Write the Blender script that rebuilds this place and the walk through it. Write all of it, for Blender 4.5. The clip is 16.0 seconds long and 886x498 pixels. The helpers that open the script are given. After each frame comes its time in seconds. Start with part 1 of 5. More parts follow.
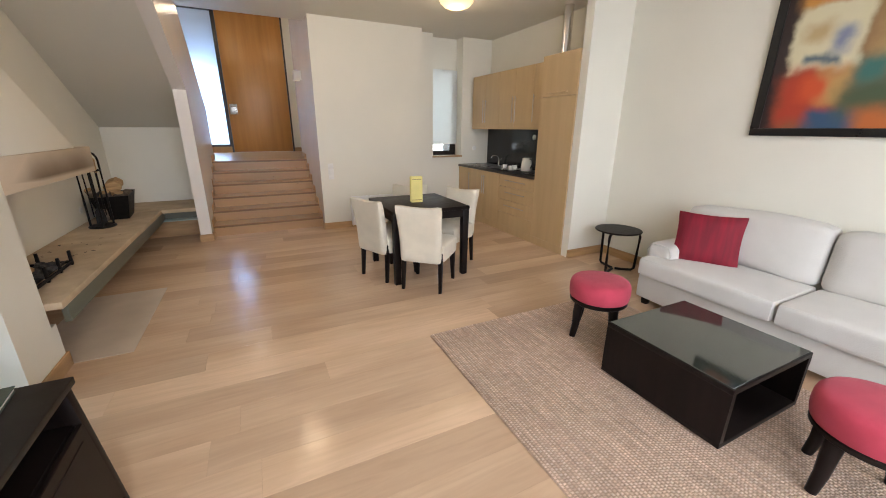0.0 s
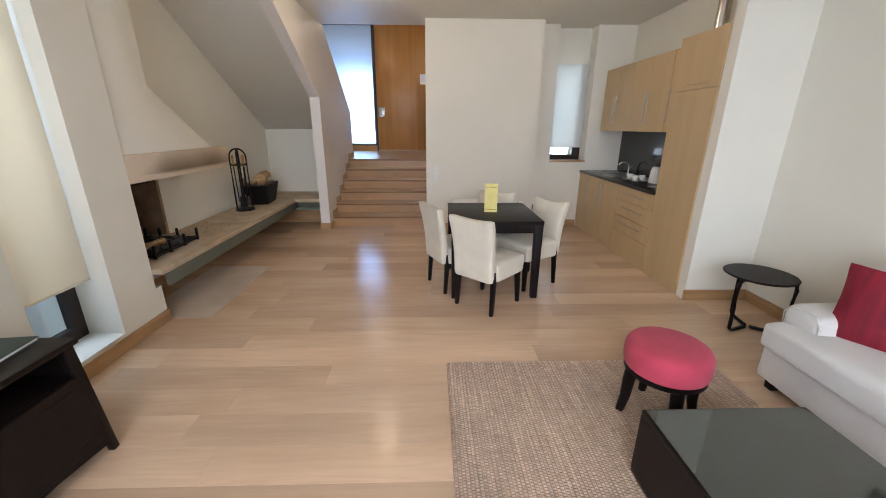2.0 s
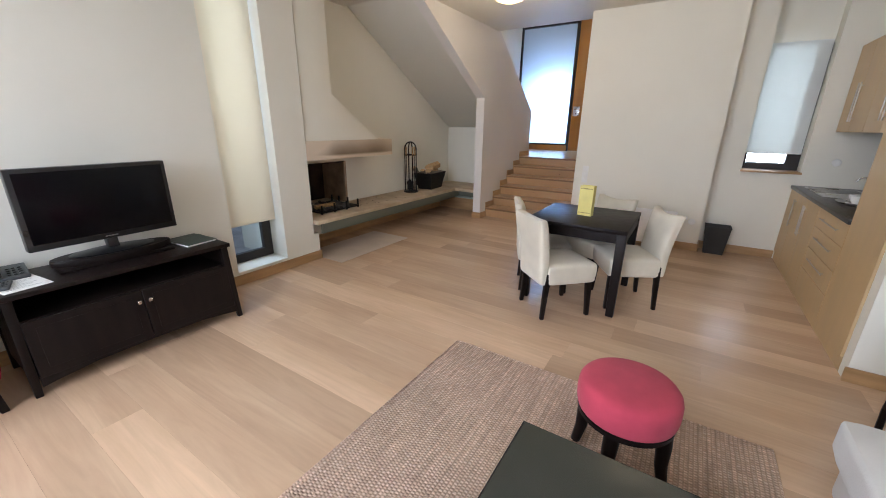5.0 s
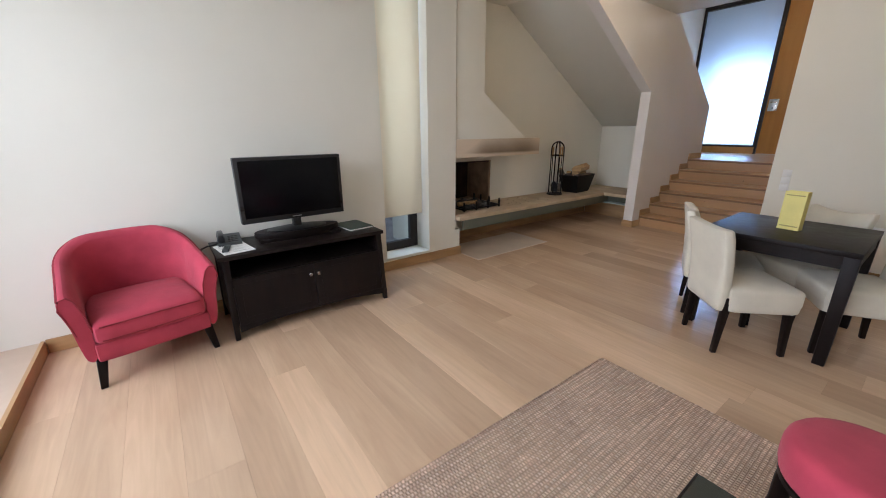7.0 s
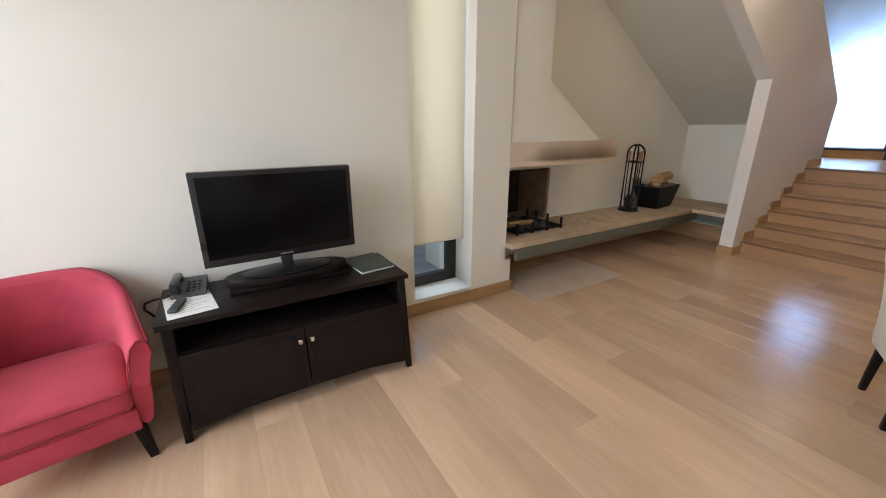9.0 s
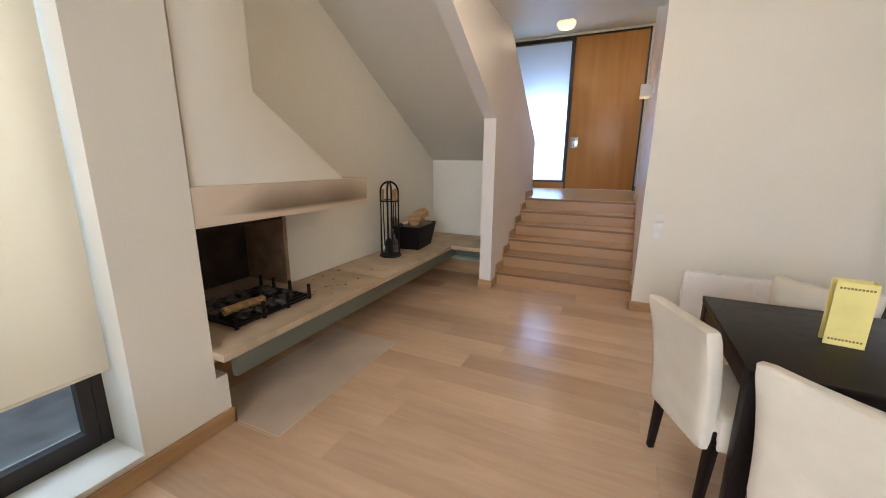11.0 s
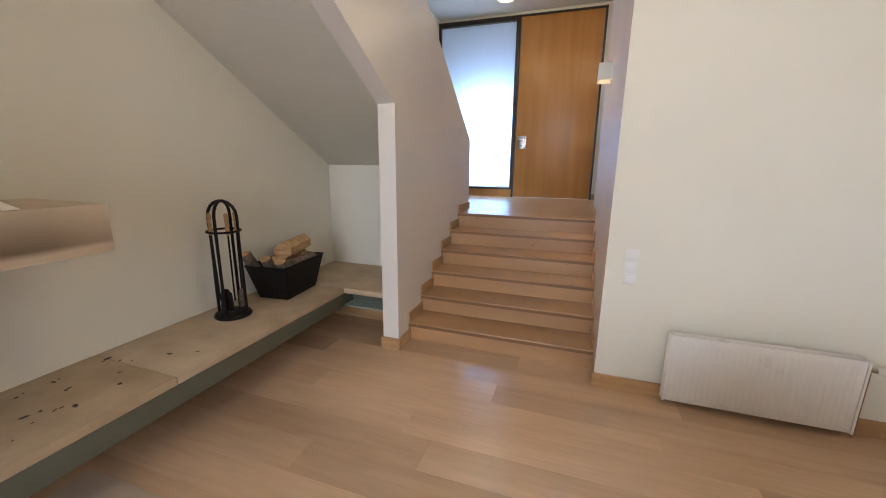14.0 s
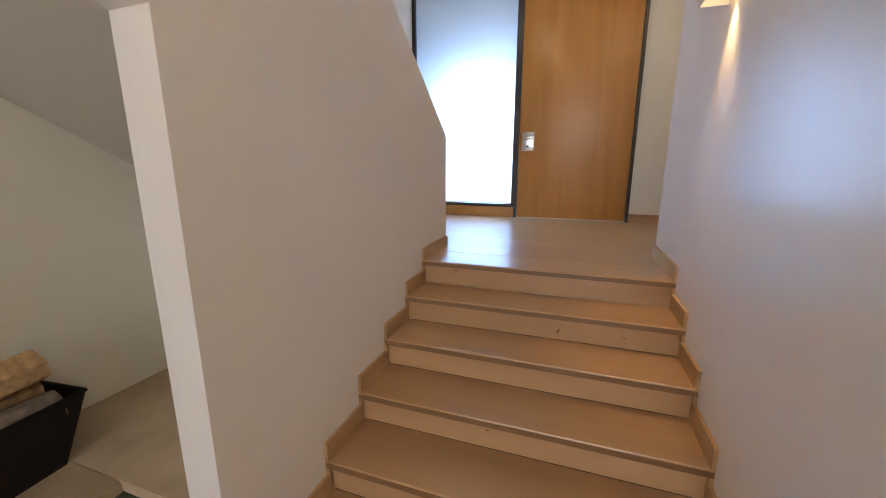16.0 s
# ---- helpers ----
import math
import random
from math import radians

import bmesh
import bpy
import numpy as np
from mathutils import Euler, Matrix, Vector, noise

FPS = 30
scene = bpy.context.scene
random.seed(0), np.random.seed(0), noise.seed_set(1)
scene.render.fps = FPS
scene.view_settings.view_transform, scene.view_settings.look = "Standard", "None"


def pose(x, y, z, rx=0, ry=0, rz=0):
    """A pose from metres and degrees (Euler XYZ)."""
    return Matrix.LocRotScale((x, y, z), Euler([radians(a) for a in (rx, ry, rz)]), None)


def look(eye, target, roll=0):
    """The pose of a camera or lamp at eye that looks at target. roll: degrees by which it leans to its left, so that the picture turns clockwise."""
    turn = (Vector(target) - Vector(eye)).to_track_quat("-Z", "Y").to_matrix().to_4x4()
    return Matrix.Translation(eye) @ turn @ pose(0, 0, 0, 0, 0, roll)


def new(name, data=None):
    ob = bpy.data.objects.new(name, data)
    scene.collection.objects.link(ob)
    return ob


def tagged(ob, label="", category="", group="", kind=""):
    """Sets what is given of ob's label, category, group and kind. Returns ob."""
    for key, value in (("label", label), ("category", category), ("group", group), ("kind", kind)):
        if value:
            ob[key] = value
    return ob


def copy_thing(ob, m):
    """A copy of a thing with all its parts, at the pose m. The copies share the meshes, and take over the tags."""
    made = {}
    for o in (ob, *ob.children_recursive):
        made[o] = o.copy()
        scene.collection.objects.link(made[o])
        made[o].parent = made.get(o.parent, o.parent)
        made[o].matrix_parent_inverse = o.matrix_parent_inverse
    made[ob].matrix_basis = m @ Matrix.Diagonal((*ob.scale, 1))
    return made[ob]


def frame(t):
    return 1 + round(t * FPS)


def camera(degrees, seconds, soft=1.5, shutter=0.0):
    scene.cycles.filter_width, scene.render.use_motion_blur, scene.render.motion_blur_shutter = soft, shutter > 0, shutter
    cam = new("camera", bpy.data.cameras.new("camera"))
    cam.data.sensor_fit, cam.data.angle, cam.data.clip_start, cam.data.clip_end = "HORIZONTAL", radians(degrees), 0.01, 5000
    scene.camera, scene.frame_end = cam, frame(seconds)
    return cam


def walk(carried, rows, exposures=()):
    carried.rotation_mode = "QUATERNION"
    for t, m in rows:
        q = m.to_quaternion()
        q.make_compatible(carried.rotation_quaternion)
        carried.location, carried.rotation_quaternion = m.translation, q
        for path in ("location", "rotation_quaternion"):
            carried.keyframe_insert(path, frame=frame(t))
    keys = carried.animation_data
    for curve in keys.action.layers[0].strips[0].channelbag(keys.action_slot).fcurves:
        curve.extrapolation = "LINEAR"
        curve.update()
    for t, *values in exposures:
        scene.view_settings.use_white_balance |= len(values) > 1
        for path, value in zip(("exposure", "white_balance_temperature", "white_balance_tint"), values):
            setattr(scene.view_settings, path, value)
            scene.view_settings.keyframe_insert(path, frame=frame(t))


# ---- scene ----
cam = camera(99.2, 16.0, soft=1.0)
PATH = [
    (0, (-0.075, -0.12, 1.508), (0.757, 1.594, 0.9), 0.4),
    (0.5, (0.089, -0.134, 1.506), (0.597, 1.7, 0.893), 0.4),
    (1, (0.305, -0.08, 1.528), (0.618, 1.797, 0.914), 0.3),
    (1.5, (0.596, -0.063, 1.542), (0.716, 1.836, 0.927), 0.3),
    (2, (0.85, -0.018, 1.548), (0.907, 1.884, 0.932), 0.3),
    (2.5, (1.075, 0.066, 1.557), (1.278, 1.958, 0.939), 0.3),
    (3, (1.344, 0.075, 1.541), (1.275, 1.976, 0.925), 0.5),
    (3.5, (1.607, 0.035, 1.548), (1.215, 1.897, 0.932), 0.4),
    (4, (1.76, 0.048, 1.495), (1.335, 1.904, 0.881), 0.4),
    (4.5, (2.043, 0.077, 1.504), (1.325, 1.839, 0.887), 0.5),
    (5, (2.168, 0.075, 1.516), (1.143, 1.677, 0.896), 0.7),
    (7.5, (1.934, 0.099, 1.424), (0.387, 1.218, 0.826), -0.3),
    (8, (1.66, 0.265, 1.44), (0.12, 1.386, 0.832), -0.1),
    (8.5, (1.407, 0.442, 1.457), (-0.259, 1.366, 0.848), 0.1),
    (9, (1.145, 0.644, 1.455), (-0.487, 1.626, 0.847), -0.1),
    (9.5, (0.91, 0.944, 1.482), (-0.515, 2.207, 0.869), -0.2),
    (10, (0.728, 1.171, 1.488), (-0.418, 2.687, 0.864), 0.4),
    (12.5, (0.47, 2.57, 1.438), (-0.184, 4.443, 1.183), 0.4),
    (13, (0.65, 2.858, 1.455), (0.012, 4.717, 1.08), 0.7),
    (13.5, (0.694, 2.944, 1.502), (0.04, 4.783, 1.066), 0.4),
    (14, (0.527, 3.179, 1.52), (-0.104, 5.025, 1.08), 0.6),
    (14.5, (0.402, 3.506, 1.587), (-0.227, 5.353, 1.146), 0.5),
    (15, (0.323, 3.94, 1.603), (-0.305, 5.788, 1.167), 0.5),
    (15.5, (0.247, 4.51, 1.589), (-0.399, 6.351, 1.15), 0.7),
    (16, (0.201, 5.113, 1.576), (-0.44, 6.96, 1.156), 0.1),
]
walk(cam, [(t, look(eye, target, roll)) for t, eye, target, roll in PATH],
     exposures=[(0.0, -0.48, 6600, 10), (1.0, -0.58, 6250, 10), (2.0, -0.56, 6150, 10), (5.0, -0.52, 6050, 10), (7.5, -0.84, 6150, 10), (9.0, -0.60, 6400, 11), (10.2, -0.46, 6500, 11),
                (12.5, -0.25, 6350, 11), (15.0, -0.36, 6150, 10), (16.0, -0.34, 6600, 10)])
# ---- end of walk ----

# ---- light ----
world = bpy.data.worlds.new("sky")
scene.world = world
world.use_nodes = True
wn = world.node_tree.nodes
sky = wn.new("ShaderNodeTexSky")
sky.sky_type, sky.sun_disc = "NISHITA", False
sky.sun_elevation, sky.sun_rotation = radians(48), radians(90)
world.node_tree.links.new(sky.outputs["Color"], wn["Background"].inputs["Color"])
wn["Background"].inputs["Strength"].default_value = 0.12

sun = new("sun", bpy.data.lights.new("sun", "SUN"))
sun.data.energy, sun.data.angle, sun.data.color = 3.0, radians(0.5), (1.0, 0.95, 0.86)
sun.matrix_world = look((9.0, 0.0, 10.0), (0, 0, 0))


def window_light(name, eye, target, width, height, power, color):
    lamp = new(name, bpy.data.lights.new(name, "AREA"))
    lamp.data.shape, lamp.data.size, lamp.data.size_y = "RECTANGLE", width, height
    lamp.data.energy, lamp.data.color = power, color
    lamp.matrix_world = look(eye, target)
    return lamp


window_light("window_light_south", (0.40, -2.4, 2.20), (2.1, 1.7, 0.35), 4.6, 2.4, 322, (0.92, 0.955, 1.08))
window_light("window_light_entrance", (-0.98, 10.36, 1.80), (-0.98, 5.0, 1.70), 0.66, 1.25, 165, (0.40, 0.62, 1.0))
window_light("window_light_west", (-2.05, 2.10, 1.9), (0.0, 2.30, 1.3), 0.7, 2.0, 40, (0.58, 0.75, 1.0))
window_light("window_light_kitchen", (2.97, 6.62, 1.75), (2.97, 3.0, 1.2), 0.5, 1.3, 22, (0.78, 0.88, 1.0))


def bulb(name, x, y, z, power, size=0.12):
    lamp = new(name, bpy.data.lights.new(name, "POINT"))
    lamp.data.energy, lamp.data.color, lamp.data.shadow_soft_size = power, (1.0, 0.80, 0.58), size
    lamp.location = (x, y, z)


bulb("bulb_dome_kitchen", 2.22, 4.30, 2.70, 10.5)
bulb("bulb_dome_hearth", 0.17, 4.50, 2.70, 20)
bulb("bulb_pendant", -0.50, 8.6, 3.50, 14)
bulb("bulb_pendant_side", 0.98, 8.6, 3.50, 11)


def beam(name, x, y, z, up, power):
    lamp = new(name, bpy.data.lights.new(name, "SPOT"))
    lamp.data.energy, lamp.data.color, lamp.data.shadow_soft_size = power, (1.0, 0.66, 0.32), 0.006
    lamp.data.spot_size, lamp.data.spot_blend = radians(52), 0.9
    lamp.matrix_world = look((x, y, z), (x, y + 0.0001, z + up))


beam("sconce_beam_up", 0.725, 7.11, 2.350, 1, 36)
beam("sconce_beam_down", 0.725, 7.11, 2.310, -1, 36)


# ---- materials ----
def material(name, color, rough=0.6, metal=0.0, vary=0.06, scale=6.0, bump=0.0, bump_scale=120.0, stretch=(1, 1, 1),
             second=None, random_tint=0.0, coat=0.0, sheen=0.0, rough_vary=0.08):
    """A surface with broad tint variation, fine grain, uneven gloss and fine relief."""
    m = bpy.data.materials.new(name)
    m.use_nodes = True
    n, l = m.node_tree.nodes, m.node_tree.links
    b = n["Principled BSDF"]
    co = n.new("ShaderNodeTexCoord")
    mp = n.new("ShaderNodeMapping")
    mp.inputs["Scale"].default_value = stretch
    l.new(co.outputs["Object"], mp.inputs["Vector"])
    big, fine = n.new("ShaderNodeTexNoise"), n.new("ShaderNodeTexNoise")
    big.inputs["Scale"].default_value, big.inputs["Detail"].default_value = scale, 4
    fine.inputs["Scale"].default_value, fine.inputs["Detail"].default_value = bump_scale, 3
    l.new(mp.outputs["Vector"], big.inputs["Vector"])
    l.new(mp.outputs["Vector"], fine.inputs["Vector"])
    ramp = n.new("ShaderNodeMix")
    ramp.data_type = "RGBA"
    lo = [max(0.0, c * (1 - vary)) for c in color]
    hi = [min(1.0, c * (1 + vary)) for c in (second or color)]
    ramp.inputs["A"].default_value, ramp.inputs["B"].default_value = (*lo, 1), (*hi, 1)
    st = n.new("ShaderNodeMapRange")
    st.inputs["From Min"].default_value, st.inputs["From Max"].default_value = 0.3, 0.7
    l.new(big.outputs["Fac"], st.inputs["Value"])
    l.new(st.outputs["Result"], ramp.inputs["Factor"])
    out = ramp.outputs["Result"]
    grain = n.new("ShaderNodeMix")
    grain.data_type, grain.blend_type = "RGBA", "MULTIPLY"
    grain.inputs["Factor"].default_value = min(1.0, vary * 2)
    g2 = n.new("ShaderNodeMapRange")
    g2.inputs["To Min"].default_value, g2.inputs["To Max"].default_value = 0.75, 1.2
    l.new(fine.outputs["Fac"], g2.inputs["Value"])
    l.new(out, grain.inputs["A"])
    l.new(g2.outputs["Result"], grain.inputs["B"])
    out = grain.outputs["Result"]
    if random_tint:
        info, hsv, mr = n.new("ShaderNodeObjectInfo"), n.new("ShaderNodeHueSaturation"), n.new("ShaderNodeMapRange")
        mr.inputs["To Min"].default_value, mr.inputs["To Max"].default_value = 1 - random_tint, 1 + random_tint
        l.new(info.outputs["Random"], mr.inputs["Value"])
        l.new(mr.outputs["Result"], hsv.inputs["Value"])
        l.new(out, hsv.inputs["Color"])
        out = hsv.outputs["Color"]
        add = n.new("ShaderNodeVectorMath")
        add.operation = "ADD"
        sc = n.new("ShaderNodeVectorMath")
        sc.operation = "SCALE"
        sc.inputs["Scale"].default_value = 37.0
        l.new(info.outputs["Random"], sc.inputs[0])
        l.new(co.outputs["Object"], add.inputs[0])
        l.new(sc.outputs["Vector"], add.inputs[1])
        l.new(add.outputs["Vector"], mp.inputs["Vector"])
    l.new(out, b.inputs["Base Color"])
    rr = n.new("ShaderNodeMapRange")
    rr.inputs["To Min"].default_value, rr.inputs["To Max"].default_value = max(0.02, rough - rough_vary), min(1.0, rough + rough_vary)
    l.new(big.outputs["Fac"], rr.inputs["Value"])
    l.new(rr.outputs["Result"], b.inputs["Roughness"])
    b.inputs["Metallic"].default_value = metal
    b.inputs["Coat Weight"].default_value = coat
    b.inputs["Coat Roughness"].default_value = 0.12
    b.inputs["Sheen Weight"].default_value = sheen
    if bump:
        bp = n.new("ShaderNodeBump")
        bp.inputs["Strength"].default_value, bp.inputs["Distance"].default_value = bump, 0.004
        l.new(fine.outputs["Fac"], bp.inputs["Height"])
        l.new(bp.outputs["Normal"], b.inputs["Normal"])
    return m


def glowing(name, color, strength):
    m = material(name, color, 0.3)
    b = m.node_tree.nodes["Principled BSDF"]
    b.inputs["Emission Color"].default_value = (*color, 1)
    b.inputs["Emission Strength"].default_value = strength
    return m


def blind_cloth(name, color, through_light, tint=None):
    m = material(name, color, 0.85, vary=0.02, scale=3, bump=0.15, bump_scale=500, stretch=(1, 1, 0.3))
    n, l = m.node_tree.nodes, m.node_tree.links
    tr, mix = n.new("ShaderNodeBsdfTranslucent"), n.new("ShaderNodeMixShader")
    tr.inputs["Color"].default_value = (*(tint or color), 1)
    mix.inputs["Fac"].default_value = through_light
    l.new(n["Principled BSDF"].outputs["BSDF"], mix.inputs[1])
    l.new(tr.outputs["BSDF"], mix.inputs[2])
    l.new(mix.outputs["Shader"], n["Material Output"].inputs["Surface"])
    return m


def glass(name, color=(0.95, 0.98, 0.97), rough=0.0):
    m = bpy.data.materials.new(name)
    m.use_nodes = True
    b = m.node_tree.nodes["Principled BSDF"]
    b.inputs["Base Color"].default_value = (*color, 1)
    b.inputs["Transmission Weight"].default_value, b.inputs["Roughness"].default_value, b.inputs["IOR"].default_value = 1.0, rough, 1.45
    return m


def wood(name, dark, light, rough, ring=9.0, axis_stretch=(1, 12, 12), random_tint=0.0, bump=0.15, coat=0.0, rough_vary=0.1, vary=0.12):
    """Grain lines along one axis, broad colour drift, pores."""
    m = material(name, dark, rough, vary=vary, scale=ring, bump=bump, bump_scale=60, stretch=axis_stretch, second=light,
                 random_tint=random_tint, coat=coat, rough_vary=rough_vary)
    return m


def weave(name, dark, light, size, rough=0.95, bump=1.0):
    """Braided jute: thick cords side by side along the rug, each a row of plump uneven stitches."""
    m = material(name, dark, rough, vary=0.16, scale=5, bump=0, second=light)
    n, l = m.node_tree.nodes, m.node_tree.links
    b, co = n["Principled BSDF"], n["Texture Coordinate"]
    wob, wv = n.new("ShaderNodeTexNoise"), n.new("ShaderNodeVectorMath")
    wob.inputs["Scale"].default_value, wob.inputs["Detail"].default_value = 22, 3
    wv.operation = "MULTIPLY_ADD"
    wv.inputs[1].default_value = (0.007, 0.016, 0)
    l.new(co.outputs["Object"], wob.inputs["Vector"])
    l.new(wob.outputs["Color"], wv.inputs[0])
    l.new(co.outputs["Object"], wv.inputs[2])
    turn = n.new("ShaderNodeMapping")
    turn.inputs["Rotation"].default_value = (0, 0, radians(90))
    l.new(wv.outputs["Vector"], turn.inputs["Vector"])
    br = n.new("ShaderNodeTexBrick")
    br.inputs["Scale"].default_value = 1.0 / size
    br.inputs["Mortar Size"].default_value, br.inputs["Mortar Smooth"].default_value = 0.30, 1.0
    br.inputs["Brick Width"].default_value, br.inputs["Row Height"].default_value = 0.85, 1.0
    br.inputs["Color1"].default_value, br.inputs["Color2"].default_value = (*light, 1), (*dark, 1)
    br.inputs["Mortar"].default_value = tuple(c * 0.76 for c in dark) + (1,)
    l.new(turn.outputs["Vector"], br.inputs["Vector"])
    colour = br.outputs["Color"]
    for stretch, detail, lo, hi in (((55, 3, 1), 3, 0.78, 1.16), ((9, 120, 1), 2, 0.84, 1.14), ((2.5, 2.5, 1), 3, 0.9, 1.08)):
        streak, ms, mr, mx = n.new("ShaderNodeTexNoise"), n.new("ShaderNodeMapping"), n.new("ShaderNodeMapRange"), n.new("ShaderNodeMix")
        streak.inputs["Scale"].default_value, streak.inputs["Detail"].default_value = 1.0, detail
        ms.inputs["Scale"].default_value = stretch
        l.new(co.outputs["Object"], ms.inputs["Vector"])
        l.new(ms.outputs["Vector"], streak.inputs["Vector"])
        mr.inputs["From Min"].default_value, mr.inputs["From Max"].default_value = 0.3, 0.7
        mr.inputs["To Min"].default_value, mr.inputs["To Max"].default_value = lo, hi
        l.new(streak.outputs["Fac"], mr.inputs["Value"])
        mx.data_type, mx.blend_type = "RGBA", "MULTIPLY"
        mx.inputs["Factor"].default_value = 1.0
        l.new(colour, mx.inputs["A"])
        l.new(mr.outputs["Result"], mx.inputs["B"])
        colour = mx.outputs["Result"]
    l.new(colour, b.inputs["Base Color"])
    bp, inv = n.new("ShaderNodeBump"), n.new("ShaderNodeMath")
    bp.inputs["Strength"].default_value, bp.inputs["Distance"].default_value = bump, 0.006
    inv.operation = "SUBTRACT"
    inv.inputs[0].default_value = 1.0
    l.new(br.outputs["Fac"], inv.inputs[1])
    l.new(inv.outputs["Value"], bp.inputs["Height"])
    l.new(bp.outputs["Normal"], b.inputs["Normal"])
    return m


WALL = material("white_wall_paint", (0.785, 0.755, 0.655), 0.75, vary=0.025, scale=1.3, bump=0.08, bump_scale=180)
GLOSS_WALL = material("satin_wall_paint", (0.80, 0.76, 0.71), 0.26, vary=0.025, scale=1.3, rough_vary=0.02)
CEILING = material("grey_ceiling_paint", (0.69, 0.67, 0.59), 0.5, vary=0.03, scale=1.0, bump=0.05, bump_scale=200)
PLANK = wood("oiled_oak_floor", (0.565, 0.38, 0.24), (0.665, 0.465, 0.305), 0.21, ring=1.2, axis_stretch=(0.55, 2.6, 2.6), random_tint=0.135, bump=0.03, vary=0.035, rough_vary=0.09)


def oak_figure(m, strength):
    """Long cathedral grain and pale scuffs that wander along each board."""
    n, l = m.node_tree.nodes, m.node_tree.links
    b, mp = n["Principled BSDF"], n["Mapping"]
    base = b.inputs["Base Color"].links[0].from_socket
    for stretch, scale, warp, lo, hi in (((1.0, 2.6, 2.6), 1.8, 3.2, 1 - strength, 1 + 0.6 * strength), ((0.6, 1.6, 1.6), 5.0, 0.8, 1 - 0.4 * strength, 1 + 0.35 * strength)):
        m2, grain, mr, mul = n.new("ShaderNodeMapping"), n.new("ShaderNodeTexNoise"), n.new("ShaderNodeMapRange"), n.new("ShaderNodeMix")
        m2.inputs["Scale"].default_value = stretch
        l.new(mp.outputs["Vector"], m2.inputs["Vector"])
        l.new(m2.outputs["Vector"], grain.inputs["Vector"])
        grain.inputs["Scale"].default_value, grain.inputs["Detail"].default_value = scale, 7
        grain.inputs["Distortion"].default_value = warp
        mr.inputs["From Min"].default_value, mr.inputs["From Max"].default_value = 0.34, 0.66
        mr.inputs["To Min"].default_value, mr.inputs["To Max"].default_value = lo, hi
        l.new(grain.outputs["Fac"], mr.inputs["Value"])
        mul.data_type, mul.blend_type = "RGBA", "MULTIPLY"
        mul.inputs["Factor"].default_value = 1.0
        l.new(base, mul.inputs["A"])
        l.new(mr.outputs["Result"], mul.inputs["B"])
        base = mul.outputs["Result"]
    l.new(base, b.inputs["Base Color"])


oak_figure(PLANK, 0.055)
STEP_OAK = wood("oak_steps", (0.43, 0.25, 0.118), (0.475, 0.283, 0.140), 0.30, ring=1.3, axis_stretch=(0.5, 3.0, 3.0), random_tint=0.07, bump=0.0, vary=0.055, rough_vary=0.03)
# step oak darkened to paint the shade on the tread fronts
SHADED_OAK = wood("oak_nosing_shade", (0.20, 0.105, 0.042), (0.25, 0.135, 0.056), 0.4, ring=2.0, axis_stretch=(0.6, 4, 4), bump=0.0, vary=0.06)
SKIRT = wood("oak_skirting", (0.40, 0.235, 0.10), (0.48, 0.29, 0.135), 0.45, ring=2.0, axis_stretch=(1, 1, 8), random_tint=0.05)
DOOR_OAK = wood("varnished_door_veneer", (0.43, 0.19, 0.042), (0.47, 0.215, 0.05), 0.35, ring=1.6, axis_stretch=(7, 7, 0.5), bump=0.04, vary=0.05)
KITCHEN_OAK = wood("pale_oak_laminate", (0.52, 0.365, 0.19), (0.55, 0.39, 0.205), 0.42, ring=1.6, axis_stretch=(6, 6, 0.6), random_tint=0.02, bump=0.04, vary=0.03)
DARK_WOOD = wood("wenge_stained_wood", (0.0065, 0.0040, 0.0036), (0.0115, 0.0072, 0.006), 0.44, ring=3, axis_stretch=(6, 6, 1), bump=0.1)
DARK_WOOD.node_tree.nodes["Principled BSDF"].inputs["Specular IOR Level"].default_value = 0.2
BLACK_TOP = material("black_worktop", (0.018, 0.015, 0.014), 0.3, vary=0.2, scale=20, bump=0.05)
BACKSPLASH = material("black_glass_panel", (0.010, 0.010, 0.011), 0.15, vary=0.05)
STONE = material("sandstone_slab", (0.46, 0.35, 0.23), 0.7, vary=0.10, scale=5, bump=0.35, bump_scale=45, second=(0.52, 0.405, 0.275))
HEARTH_TILE = material("smooth_limestone", (0.55, 0.44, 0.33), 0.5, vary=0.05, scale=4, bump=0.08, second=(0.58, 0.47, 0.36))
GREEN_STEEL = material("grey_green_painted_steel", (0.12, 0.125, 0.092), 0.4, vary=0.06, scale=4, bump=0.05)
# lit version of the beam's steel: light from above is in the colour
LIT_STEEL = material("green_steel_lit_from_above", (0.34, 0.42, 0.37), 0.35, vary=0.05, scale=4)
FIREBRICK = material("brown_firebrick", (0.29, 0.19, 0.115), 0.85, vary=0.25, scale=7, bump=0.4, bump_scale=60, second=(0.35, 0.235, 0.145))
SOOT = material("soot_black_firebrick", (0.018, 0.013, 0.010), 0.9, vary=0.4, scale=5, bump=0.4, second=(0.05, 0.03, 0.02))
BROWN_PLASTER = material("mottled_brown_plaster", (0.19, 0.135, 0.085), 0.75, vary=0.05, scale=2.2, bump=0.04, bump_scale=150, second=(0.60, 0.49, 0.37), stretch=(1, 0.8, 1.2))


